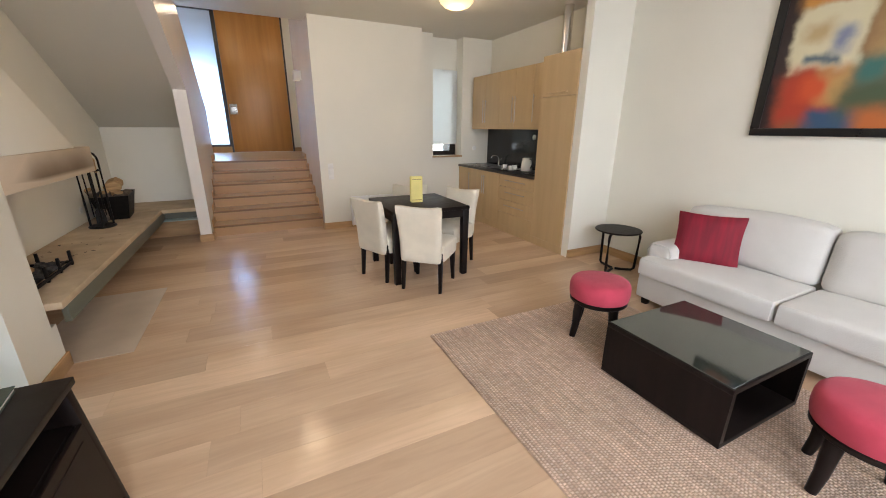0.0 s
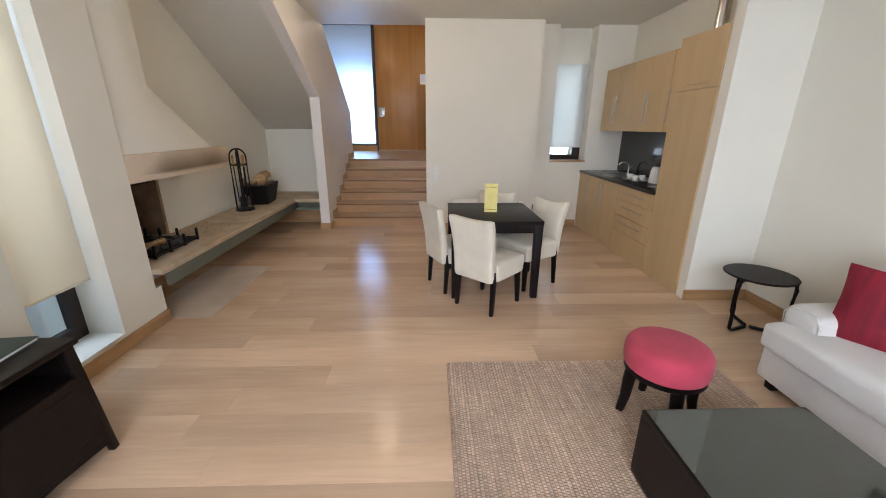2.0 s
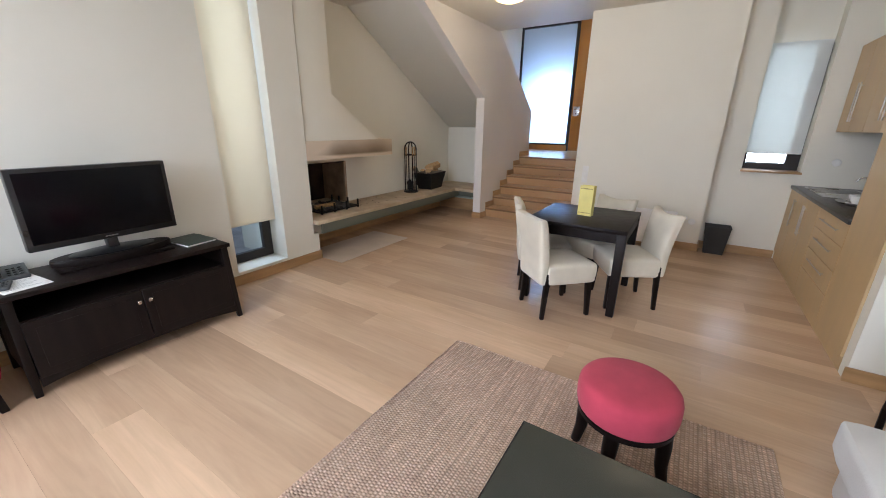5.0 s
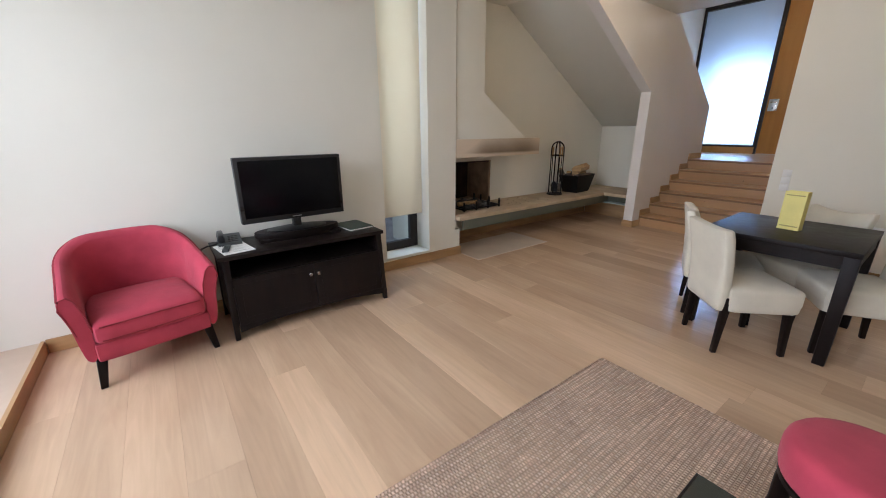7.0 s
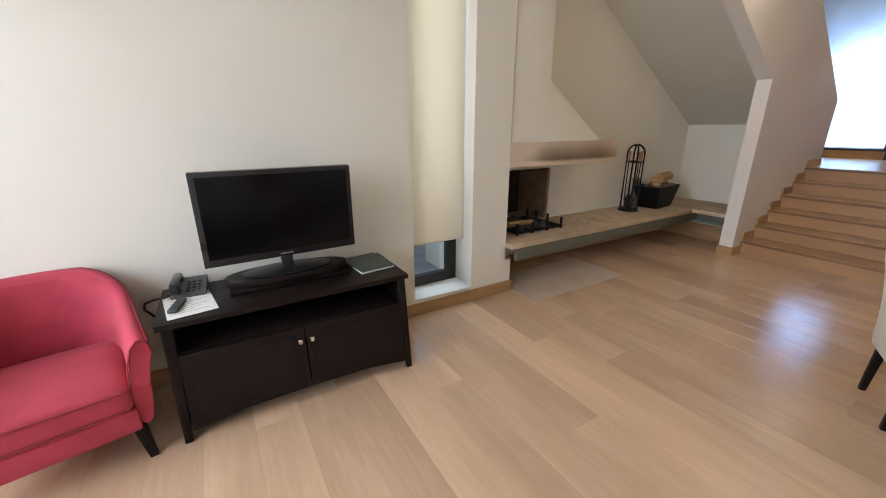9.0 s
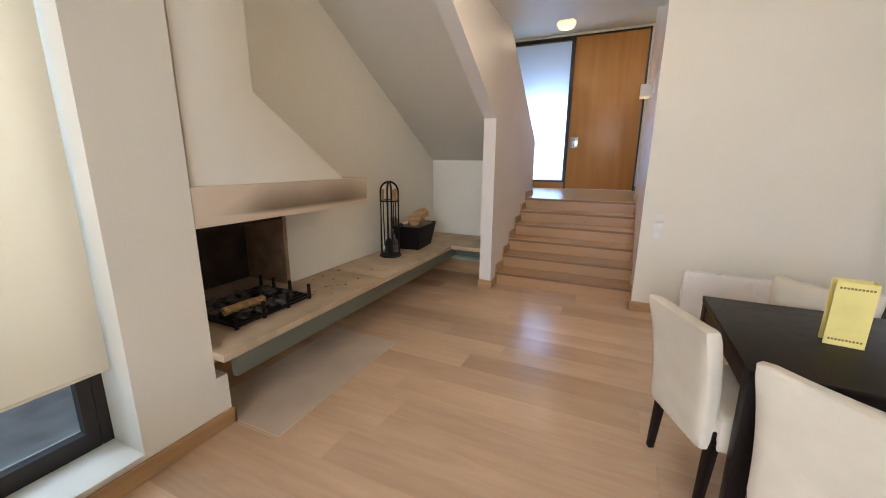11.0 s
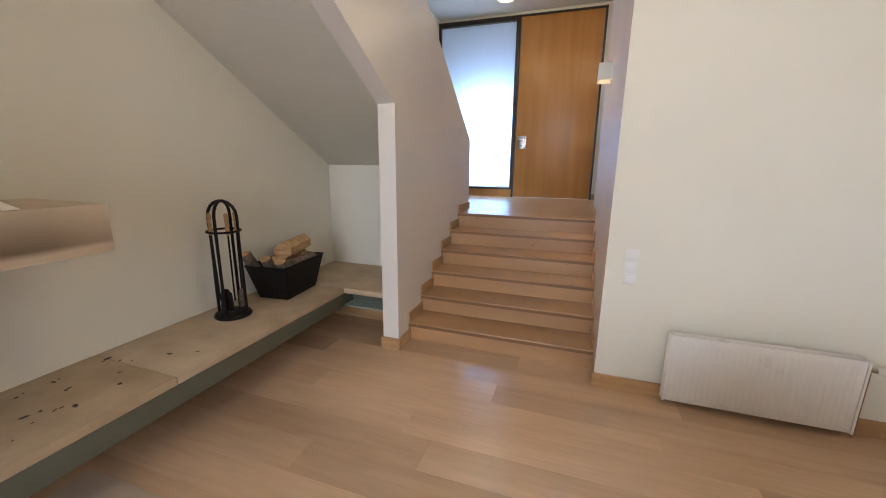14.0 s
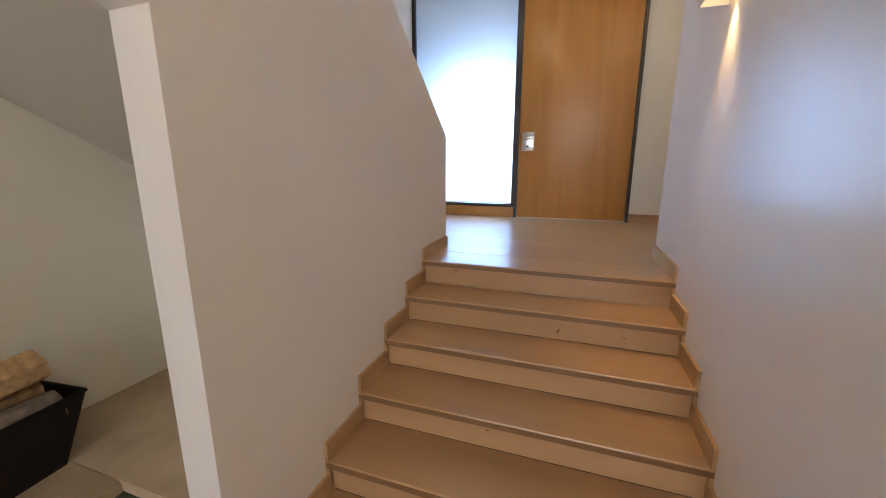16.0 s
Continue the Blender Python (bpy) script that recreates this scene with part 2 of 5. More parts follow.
def brown_fade(m, low, high):
    """Cloudy brown between two heights, darkest low down, with a paler lip below and paler ends, most by the pier."""
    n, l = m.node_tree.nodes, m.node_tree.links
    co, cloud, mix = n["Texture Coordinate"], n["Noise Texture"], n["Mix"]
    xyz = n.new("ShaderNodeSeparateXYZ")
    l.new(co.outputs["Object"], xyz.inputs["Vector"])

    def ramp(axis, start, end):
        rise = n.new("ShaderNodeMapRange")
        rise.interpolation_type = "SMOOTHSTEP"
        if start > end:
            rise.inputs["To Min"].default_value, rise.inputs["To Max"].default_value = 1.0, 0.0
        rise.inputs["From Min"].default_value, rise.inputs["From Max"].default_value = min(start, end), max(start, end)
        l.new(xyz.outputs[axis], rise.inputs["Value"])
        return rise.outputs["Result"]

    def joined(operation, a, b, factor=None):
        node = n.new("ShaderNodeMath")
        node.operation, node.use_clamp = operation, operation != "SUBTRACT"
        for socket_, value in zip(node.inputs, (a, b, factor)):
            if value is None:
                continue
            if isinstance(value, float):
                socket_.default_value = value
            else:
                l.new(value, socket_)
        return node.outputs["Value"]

    paleness = joined("MULTIPLY_ADD", cloud.outputs["Fac"], 0.7, joined("SUBTRACT", ramp("Z", low, high), 0.40))
    paleness = joined("ADD", paleness, ramp("Z", low + 0.055, low + 0.02))
    paleness = joined("ADD", paleness, ramp("Y", 3.35, 2.85))
    paleness = joined("ADD", paleness, joined("MULTIPLY", ramp("Y", 4.0, 4.26), 0.35))
    l.new(paleness, mix.inputs["Factor"])


brown_fade(BROWN_PLASTER, 1.135, 1.40)
IRON = material("wrought_iron", (0.012, 0.010, 0.009), 0.5, metal=0.6, vary=0.3, scale=30, bump=0.3)
CHROME = material("brushed_chrome", (0.72, 0.70, 0.68), 0.22, metal=1.0, vary=0.03, scale=8)
SATIN_STEEL = material("satin_steel", (0.50, 0.46, 0.40), 0.5, metal=1.0, vary=0.03, scale=8)
CREAM = material("cream_linen_upholstery", (0.66, 0.60, 0.48), 0.92, vary=0.05, scale=9, bump=0.3, bump_scale=420, sheen=0.2)
SOFA = material("off_white_canvas", (0.60, 0.575, 0.53), 0.95, vary=0.04, scale=5, bump=0.35, bump_scale=140, sheen=0.2)
PINK = material("raspberry_wool_fabric", (0.41, 0.038, 0.068), 0.92, vary=0.09, scale=7, bump=0.3, bump_scale=380, sheen=0.08, second=(0.46, 0.048, 0.080))
PIPING = material("dark_red_piping", (0.27, 0.024, 0.036), 0.85, vary=0.1)
RED = material("crimson_striped_cushion", (0.17, 0.003, 0.013), 0.75, vary=0.16, scale=3, bump=0.25, bump_scale=250, stretch=(9, 1, 1), sheen=0.0, second=(0.225, 0.005, 0.020))
RUG = weave("woven_jute", (0.66, 0.45, 0.32), (0.82, 0.63, 0.49), 0.019)
SCREEN = material("tv_screen_glass", (0.004, 0.004, 0.005), 0.12, vary=0.05)
SCREEN.node_tree.nodes["Principled BSDF"].inputs["Specular IOR Level"].default_value = 0.2
BLACK_PLASTIC = material("black_plastic", (0.012, 0.012, 0.013), 0.3, vary=0.1)
GREY_PLASTIC = material("grey_plastic", (0.05, 0.055, 0.058), 0.45, vary=0.1)
WHITE_PLASTIC = material("white_plastic", (0.80, 0.79, 0.75), 0.35, vary=0.02)
WHITE_ENAMEL = material("white_enamel", (0.90, 0.885, 0.86), 0.3, vary=0.02)
PORCELAIN = material("white_porcelain", (0.82, 0.80, 0.76), 0.15, vary=0.02)
PAPER = material("white_paper", (0.78, 0.77, 0.74), 0.8, vary=0.03, scale=12)
INK = material("grey_print", (0.20, 0.20, 0.21), 0.8, vary=0.1)
YELLOW_CARD = material("yellow_card", (0.78, 0.66, 0.22), 0.6, vary=0.06, scale=9)
BROWN_PRINT = material("brown_card_border", (0.26, 0.17, 0.04), 0.6, vary=0.2)
GREEN_FOLDER = material("dark_green_leatherette", (0.030, 0.052, 0.040), 0.45, vary=0.1, scale=12, bump=0.2)
FRAME_DARK = material("dark_brown_window_frame", (0.022, 0.015, 0.012), 0.4, vary=0.1)
BROWN_KNOT = material("dark_wood_knot", (0.07, 0.035, 0.015), 0.6, vary=0.3, scale=60)
STEEL = material("stainless_steel", (0.55, 0.55, 0.55), 0.28, metal=1.0, vary=0.04)
TABLE_GLASS = material("smoked_glass_top", (0.034, 0.040, 0.032), 0.06, vary=0.05, rough_vary=0.02)
TABLE_GLASS.node_tree.nodes["Principled BSDF"].inputs["IOR"].default_value = 1.9
BIN_GREY = material("charcoal_bin", (0.028, 0.027, 0.026), 0.6, vary=0.15)
BARK = material("grey_bark", (0.13, 0.105, 0.08), 0.95, vary=0.35, scale=18, bump=0.8, bump_scale=60, second=(0.20, 0.15, 0.11))
SPLIT_WOOD = material("split_firewood", (0.42, 0.25, 0.11), 0.85, vary=0.2, scale=6, bump=0.4, bump_scale=50, stretch=(1, 6, 6), second=(0.55, 0.36, 0.18))
ASH = material("grey_ash_and_charcoal", (0.028, 0.025, 0.023), 0.95, vary=0.5, scale=20, bump=0.8, second=(0.085, 0.078, 0.072))
BLIND = blind_cloth("cream_roller_blind", (0.80, 0.74, 0.62), 0.40, (1.0, 0.88, 0.70))
BLIND_WHITE = blind_cloth("white_roller_blind", (0.80, 0.82, 0.80), 0.4)
ENTRY_BLIND = blind_cloth("white_entrance_blind", (0.88, 0.91, 0.95), 0.75)
CLEAR = glass("window_glass")
OPAL = glowing("lit_opal_glass", (1.0, 0.74, 0.44), 1.15)
SCONCE_GLOW = glowing("lit_sconce_slot", (1.0, 0.72, 0.36), 7.0)
EARTH = material("pale_paving", (0.52, 0.51, 0.48), 0.9, vary=0.3, scale=3, bump=0.3)


# ---- mesh helpers ----
def box(bm, x0, x1, y0, y1, z0, z1, bevel=0.0, seg=2):
    r = bmesh.ops.create_cube(bm, size=1.0)
    vs = r["verts"]
    for v in vs:
        v.co = Vector((x0 + (v.co.x + 0.5) * (x1 - x0), y0 + (v.co.y + 0.5) * (y1 - y0), z0 + (v.co.z + 0.5) * (z1 - z0)))
    if bevel:
        es = list({e for v in vs for e in v.link_edges})
        bmesh.ops.bevel(bm, geom=es, offset=bevel, segments=seg, profile=0.5, affect="EDGES")
    return vs


def cube(x0, x1, y0, y1, z0, z1, bevel=0.0, seg=2):
    bm = bmesh.new()
    box(bm, x0, x1, y0, y1, z0, z1, bevel, seg)
    return bm


def prism(points, axis, a, b, bevel=0.0):
    """A flat outline in the two axes other than the given one, drawn out from a to b."""
    bm = bmesh.new()

    def at(p, w):
        return {"x": (w, p[0], p[1]), "y": (p[0], w, p[1]), "z": (p[0], p[1], w)}[axis]

    lo = [bm.verts.new(at(p, a)) for p in points]
    hi = [bm.verts.new(at(p, b)) for p in points]
    bm.faces.new(lo)
    bm.faces.new(hi[::-1])
    for i in range(len(points)):
        j = (i + 1) % len(points)
        bm.faces.new((lo[j], lo[i], hi[i], hi[j]))
    bmesh.ops.recalc_face_normals(bm, faces=bm.faces)
    if bevel:
        bmesh.ops.bevel(bm, geom=list(bm.edges), offset=bevel, segments=2, profile=0.5, affect="EDGES")
    return bm


def lathe(profile, steps=32, at=(0, 0, 0)):
    """A turned body: radius and height pairs, about the upright axis."""
    bm = bmesh.new()
    rings = []
    for r, z in profile:
        rings.append([bm.verts.new((at[0] + r * math.cos(2 * math.pi * i / steps), at[1] + r * math.sin(2 * math.pi * i / steps), at[2] + z)) for i in range(steps)])
    for a, b in zip(rings, rings[1:]):
        for i in range(steps):
            j = (i + 1) % steps
            bm.faces.new((a[i], a[j], b[j], b[i]))
    bm.faces.new(rings[0][::-1])
    bm.faces.new(rings[-1])
    bmesh.ops.recalc_face_normals(bm, faces=bm.faces)
    return bm


def tube(points, radius, steps=10, closed=False):
    """A round bar along points; radius may be one number or one for each point."""
    bm = bmesh.new()
    pts = [Vector(p) for p in points]
    n = len(pts)
    rings = []
    for k, p in enumerate(pts):
        if closed:
            d = pts[(k + 1) % n] - pts[k - 1]
        else:
            d = pts[min(k + 1, n - 1)] - pts[max(k - 1, 0)]
        q = d.to_track_quat("Z", "Y").to_matrix()
        r = radius[k] if isinstance(radius, (list, tuple)) else radius
        rings.append([bm.verts.new(p + q @ Vector((r * math.cos(2 * math.pi * i / steps), r * math.sin(2 * math.pi * i / steps), 0))) for i in range(steps)])
    pairs = list(zip(rings, rings[1:])) + ([(rings[-1], rings[0])] if closed else [])
    for a, b in pairs:
        for i in range(steps):
            j = (i + 1) % steps
            bm.faces.new((a[i], a[j], b[j], b[i]))
    if not closed:
        bm.faces.new(rings[0][::-1])
        bm.faces.new(rings[-1])
    bmesh.ops.recalc_face_normals(bm, faces=bm.faces)
    return bm


def leg(top, bottom, half_top, half_bottom, bevel=0.004):
    """A square tapered leg from top to bottom."""
    bm = bmesh.new()
    vs = box(bm, -1, 1, -1, 1, 0, 1)
    t, b = Vector(top), Vector(bottom)
    for v in vs:
        h, c = (half_top, t) if v.co.z > 0.5 else (half_bottom, b)
        v.co = Vector((c.x + v.co.x * h, c.y + v.co.y * h, c.z))
    if bevel:
        bmesh.ops.bevel(bm, geom=list(bm.edges), offset=bevel, segments=2, profile=0.5, affect="EDGES")
    return bm


def cushion(x0, x1, y0, y1, z0, z1, round_by=0.04, puff=0.02, cuts=7, axis=2):
    """A padded block with rounded edges whose large faces swell."""
    bm = cube(x0, x1, y0, y1, z0, z1)
    bmesh.ops.subdivide_edges(bm, edges=list(bm.edges), cuts=cuts, use_grid_fill=True)
    lo, hi = Vector((x0, y0, z0)), Vector((x1, y1, z1))
    mid, half = (lo + hi) / 2, (hi - lo) / 2
    r = min(round_by, min(half) * 0.98)
    for v in bm.verts:
        p = v.co - mid
        core = Vector([max(-half[i] + r, min(half[i] - r, p[i])) for i in range(3)])
        d = p - core
        if d.length > 1e-6:
            p = core + d.normalized() * r
        u, w = [i for i in range(3) if i != axis]
        swell = max(0.0, 1 - (p[u] / half[u]) ** 2) * max(0.0, 1 - (p[w] / half[w]) ** 2)
        p[axis] += puff * swell * (1 if p[axis] > 0 else -0.4) * min(1.0, abs(p[axis]) / half[axis])
        v.co = mid + p
    return bm


def merge(*parts):
    out = bmesh.new()
    for bm in parts:
        me = bpy.data.meshes.new("piece")
        bm.to_mesh(me)
        bm.free()
        out.from_mesh(me)
        bpy.data.meshes.remove(me)
    return out


def mesh_object(name, bm, mat, smooth=True):
    me = bpy.data.meshes.new(name)
    bm.to_mesh(me)
    bm.free()
    me.materials.append(mat)
    if smooth:
        me.shade_smooth()
        me.set_sharp_from_angle(angle=radians(38))
    return new(name, me)


def part(name, bm, mat, parent, label="", smooth=True):
    ob = mesh_object(name, bm, mat, smooth)
    ob.parent = parent
    return tagged(ob, label)


ORIGIN = Matrix.Identity(4)  # where a group of things has its own zero


def thing(name, label, category, group="", at=None, kind=""):
    ob = new(name)
    ob.empty_display_size = 0.1
    ob.matrix_basis = ORIGIN @ (at or Matrix.Identity(4))
    return tagged(ob, label, category, group, kind)


def single(name, bm, mat, label, category, group="", at=None, kind=""):
    ob = mesh_object(name, bm, mat)
    ob.matrix_basis = ORIGIN @ (at or Matrix.Identity(4))
    return tagged(ob, label, category, group, kind)


def structure(name, bm, mat, label, category):
    return tagged(mesh_object(name, bm, mat), label, category, kind="structure")


# ---- structure ----
CEIL, HALL_CEIL, LAND = 2.95, 3.93, 0.96
WEST, EAST, NORTH = -1.355, 3.815, 5.80

structure("ground", cube(-60, 60, -60, 70, -0.45, -0.30), EARTH, "pale paved ground outside the house", "ground")
structure("floor_base", merge(cube(-2.0, 3.85, -1.2, 6.35, -0.3, -0.022)), DARK_WOOD, "subfloor under the oak boards", "floor")

west = merge(cube(-1.85, WEST, -1.2, 1.885, 0, CEIL), cube(-1.85, WEST, 1.885, 2.435, 0, 0.115),
             cube(-1.90, WEST, 2.435, 2.81, 0, CEIL), cube(-1.90, WEST, 2.81, 2.875, 0, 0.31))
structure("wall_west", west, WALL, "white painted wall with a tall narrow window", "wall")
fire = merge(cube(-2.5, -1.90, 2.60, 2.92, 0, HALL_CEIL), cube(-2.5, -1.90, 3.88, 10.2, 0, HALL_CEIL),
             cube(-2.5, -1.90, 2.92, 3.88, 0, 0.42), cube(-2.5, -1.90, 2.92, 3.88, 1.04, HALL_CEIL), cube(-2.5, -2.38, 2.92, 3.88, 0.42, 1.04))
structure("wall_fireplace", fire, WALL, "white painted wall behind the open fireplace", "wall")
structure("wall_niche", merge(cube(-1.90, -0.89, 6.58, 6.75, 0, 1.50), cube(-1.90, -0.89, 6.30, 6.58, 0, 0.40)), WALL, "white wall closing the niche under the stairs", "wall")
structure("wall_stair", prism([(5.80, 0), (7.92, 0), (7.92, 1.81), (6.21, 3.0), (4.03, 3.0), (4.03, 2.97), (5.80, 1.945)], "x", -0.89, -0.75),
          GLOSS_WALL, "satin white wall between the two stair flights", "wall")
structure("stair_soffit", prism([(6.60, 1.49), (4.0, 3.01), (4.0, 3.25), (6.85, 1.60), (6.85, 1.49)], "x", -1.90, -0.891), CEILING,
          "sloping painted underside of the upper stairs", "ceiling")
structure("wall_core", merge(cube(0.765, 2.42, NORTH + 0.012, 8.08, 0, HALL_CEIL)), GLOSS_WALL, "white wall block beside the entrance stairs", "wall")
structure("wall_north", cube(0.765, 2.42, NORTH, NORTH + 0.012, 0, CEIL), WALL, "white painted wall beside the entrance stairs", "wall")
kit_north = merge(cube(2.42, 2.70, 6.02, 6.35, 0, CEIL), cube(3.25, 4.05, 6.02, 6.35, 0, CEIL), cube(2.70, 3.25, 6.02, 6.35, 0, 1.03),
                  cube(2.70, 3.25, 6.25, 6.35, 2.45, CEIL))
structure("wall_kitchen", kit_north, WALL, "white kitchen end wall with a narrow window recess", "wall")
structure("wall_east", cube(EAST, 4.05, -1.2, 6.02, 0, CEIL), WALL, "white painted wall behind the sofa", "wall")
structure("wall_pier", cube(3.23, EAST, 3.18, 3.29, 0, CEIL), WALL, "white wall stub beside the tall cabinet", "wall")
south = merge(cube(-1.75, -1.15, -1.4, -1.2, 0, CEIL), cube(3.70, 4.05, -1.4, -1.2, 0, CEIL), cube(-1.15, 3.70, -1.4, -1.2, -0.3, 0.10), cube(-1.15, 3.70, -1.4, -1.2, 2.70, CEIL))
structure("wall_south", south, WALL, "white wall round the wide garden window", "wall")
structure("ceiling", merge(cube(-1.90, 4.05, -1.4, 4.03, CEIL, 3.15), cube(-0.889, 4.05, 4.03, NORTH, CEIL, 3.15), cube(-0.889, 0.765, NORTH, 6.19, CEIL, 3.93),
                           cube(2.42, 4.05, NORTH, 6.35, CEIL, 3.15)), CEILING, "smooth pale grey ceiling", "ceiling")
structure("ceiling_hall", cube(-2.5, 2.3, 3.9, 10.3, HALL_CEIL, 4.1), CEILING, "smooth pale grey entrance hall ceiling", "ceiling")
structure("wall_hall_end", cube(-1.90, -0.889, 3.9, 4.03, 3.15, HALL_CEIL), WALL, "white wall closing the stairwell", "wall")
structure("wall_hall_east", cube(2.10, 2.30, 8.08, 10.2, LAND, HALL_CEIL), WALL, "white entrance hall wall", "wall")
structure("wall_entrance", merge(cube(0.80, 2.10, 10.0, 10.2, LAND, HALL_CEIL), cube(-1.90, 0.80, 10.0, 10.2, 3.87, HALL_CEIL)), WALL,
          "white wall round the entrance door", "wall")
structure("landing_base", merge(cube(-1.90, 0.765, 7.46, 10.3, 0.0, LAND - 0.022), cube(0.765, 2.10, 8.08, 10.3, 0.0, LAND - 0.022)), WALL, "raised landing under the boards", "floor")
structure("window_step", merge(cube(WEST, EAST, -1.2, -0.745, 0, 0.085)), HEARTH_TILE, "low raised stone step in front of the garden window", "step")
structure("trim_step", cube(WEST, EAST, -0.745, -0.725, 0, 0.092), SKIRT, "oak edge board of the window step", "trim")


def skirting(x0, x1, y0, y1, h=0.10, z=0.0):
    tagged(mesh_object("baseboard", cube(x0, x1, y0, y1, z, z + h, 0.003, 1), SKIRT), "oak baseboard along the wall", "baseboard", kind="structure")


skirting(WEST, WEST + 0.016, -0.72, 2.891)
skirting(-1.90, WEST + 0.016, 2.876, 2.891)
skirting(-1.90, -1.884, 2.891, 6.28)
skirting(-1.884, -0.89, 6.284, 6.30, 0.29)
skirting(-0.905, -0.735, 5.784, 5.80)
skirting(-0.905, -0.89, 5.80, 6.28)
skirting(-0.75, -0.735, 5.80, 6.0)
skirting(0.75, 2.42, 5.784, 5.80)
skirting(0.75, 0.765, 5.80, 6.0)
skirting(2.42, 2.436, 5.784, 6.004)
skirting(2.436, 3.215, 6.004, 6.02)
skirting(3.215, EAST, 3.164, 3.18)
skirting(EAST - 0.016, EAST, -0.72, 3.164)
skirting(0.80, 2.10, 9.984, 10.0, 0.09, LAND)
skirting(0.75, 2.10, 8.08, 8.096, 0.09, LAND)

# entrance stairs, with stepped skirting on both sides
RISE, RUN, FIRST = 0.16, 0.285, 6.03
stairs = thing("stairs", "six light oak steps rising to the entrance door", "stairs", kind="structure")
for k in range(6):
    y0 = FIRST + k * RUN
    y1 = y0 + RUN if k < 5 else y0 + 0.30
    part("riser", cube(-0.75, 0.765, y0, y0 + 0.02, k * RISE, (k + 1) * RISE - 0.034), STEP_OAK, stairs, smooth=False)
    part("tread", cube(-0.75, 0.765, y0 - 0.028, y1, (k + 1) * RISE - 0.034, (k + 1) * RISE, 0.006, 2), STEP_OAK, stairs, smooth=False)
    # added strip: its dark colour stands for shade on the tread's front edge
    part("edge_shade", cube(-0.749, 0.764, y0 - 0.031, y0 - 0.0285, (k + 1) * RISE - 0.033, (k + 1) * RISE - 0.007), SHADED_OAK, stairs, "thin oak strip darkened for shade on the tread edge", smooth=False)
    if k < 5:
        part("core", cube(-0.75, 0.765, y0 + 0.02, 7.46, k * RISE, (k + 1) * RISE - 0.034), DARK_WOOD, stairs)
for side in (-0.75, 0.75):
    for k in range(6):
        y0 = FIRST - 0.03 + k * RUN
        y1 = y0 + RUN if k < 5 else (7.92 if side < 0 else 8.08)
        z0, z1 = (k + 1) * RISE, (k + 1) * RISE + 0.09
        lowest = k * RISE if k else 0.0
        part("skirting", merge(cube(side, side + 0.015, y0, y1, z0 + 0.0005, z1), cube(side, side + 0.015, y0, y0 + 0.016, lowest, z0)), SKIRT, stairs)

for k, x, h, w, a in ((4, 0.165, 0.05, 0.03, 62), (5, -0.52, 0.10, 0.022, 5), (3, 0.52, 0.11, 0.02, 8), (4, 0.50, 0.06, 0.018, 0), (2, -0.1, 0.09, 0.018, 4)):
    knot = lathe([(0.001, 0.0), (w * 0.5, 0.0), (w * 0.45, 0.0006), (0.001, 0.0006)], 14)
    for v in knot.verts:
        v.co.y *= 0.28
    part("knot", knot, BROWN_KNOT, stairs).matrix_basis = pose(x, FIRST + k * RUN, k * RISE + h, 90, 0, 0) @ pose(0, 0, 0, 0, 0, a)

# upper flight above the niche
upper = thing("upper_stairs", "closed upper stair flight behind the parapet", "stairs", kind="structure")
for k in range(3):
    part("tread", cube(-1.90, -0.891, 7.52 - k * 0.28, 7.82 - k * 0.28, LAND if k == 0 else LAND + k * 0.17 - 0.1, LAND + 0.17 + k * 0.17), STEP_OAK, upper)

# entrance door with glazed side light
door = thing("door_entrance", "tall closed orange-brown wooden entrance door", "door", kind="structure")
part("leaf", cube(-0.49, 0.765, 9.955, 10.0, LAND + 0.008, 3.84, 0.003), DOOR_OAK, door)
handle = part("handle_plate", cube(-0.46, -0.31, 9.94, 9.955, 1.78, 2.00, 0.004), STEEL, door, "brushed steel lock plate")
part("lever", merge(cube(-0.43, -0.415, 9.90, 9.94, 1.93, 1.945), cube(-0.43, -0.32, 9.895, 9.91, 1.925, 1.95, 0.004)), CHROME, handle)
part("keyhole", lathe([(0.012, 0), (0.012, 0.006)], 14), BLACK_PLASTIC, handle).matrix_basis = pose(-0.385, 9.94, 1.835, 90)
part("frame", merge(cube(-0.53, -0.495, 9.93, 10.1, LAND, 3.87), cube(0.768, 0.80, 9.93, 10.1, LAND, 3.87), cube(-1.90, 0.80, 9.94, 10.1, 3.845, 3.87)), FRAME_DARK, door)
side_light = thing("window_entrance", "tall glazed side light with a bright white blind", "window", kind="structure")
part("frame", merge(cube(-1.90, -1.86, 9.95, 10.05, 1.09, 3.845), cube(-0.565, -0.531, 9.95, 10.05, 1.09, 3.845), cube(-1.86, -0.565, 9.95, 10.05, 1.09, 1.125),
                    cube(-1.86, -0.565, 9.95, 10.05, 3.80, 3.845)), FRAME_DARK, side_light)
pane = part("pane", cube(-1.86, -0.565, 10.02, 10.03, 1.125, 3.80), CLEAR, side_light)
pane.visible_shadow = False
part("bottom_panel", cube(-1.90, -0.531, 9.96, 10.02, LAND, 1.09), DOOR_OAK, side_light)
eb = thing("roller_blind", "white translucent roller blind lit by daylight, pulled down", "blind")
part("cloth", cube(-1.855, -0.57, 9.99, 9.993, 1.14, 3.79), ENTRY_BLIND, eb)
part("hem_bar", tube([(-1.855, 9.991, 1.137), (-0.57, 9.991, 1.137)], 0.008, 8), WHITE_PLASTIC, eb)

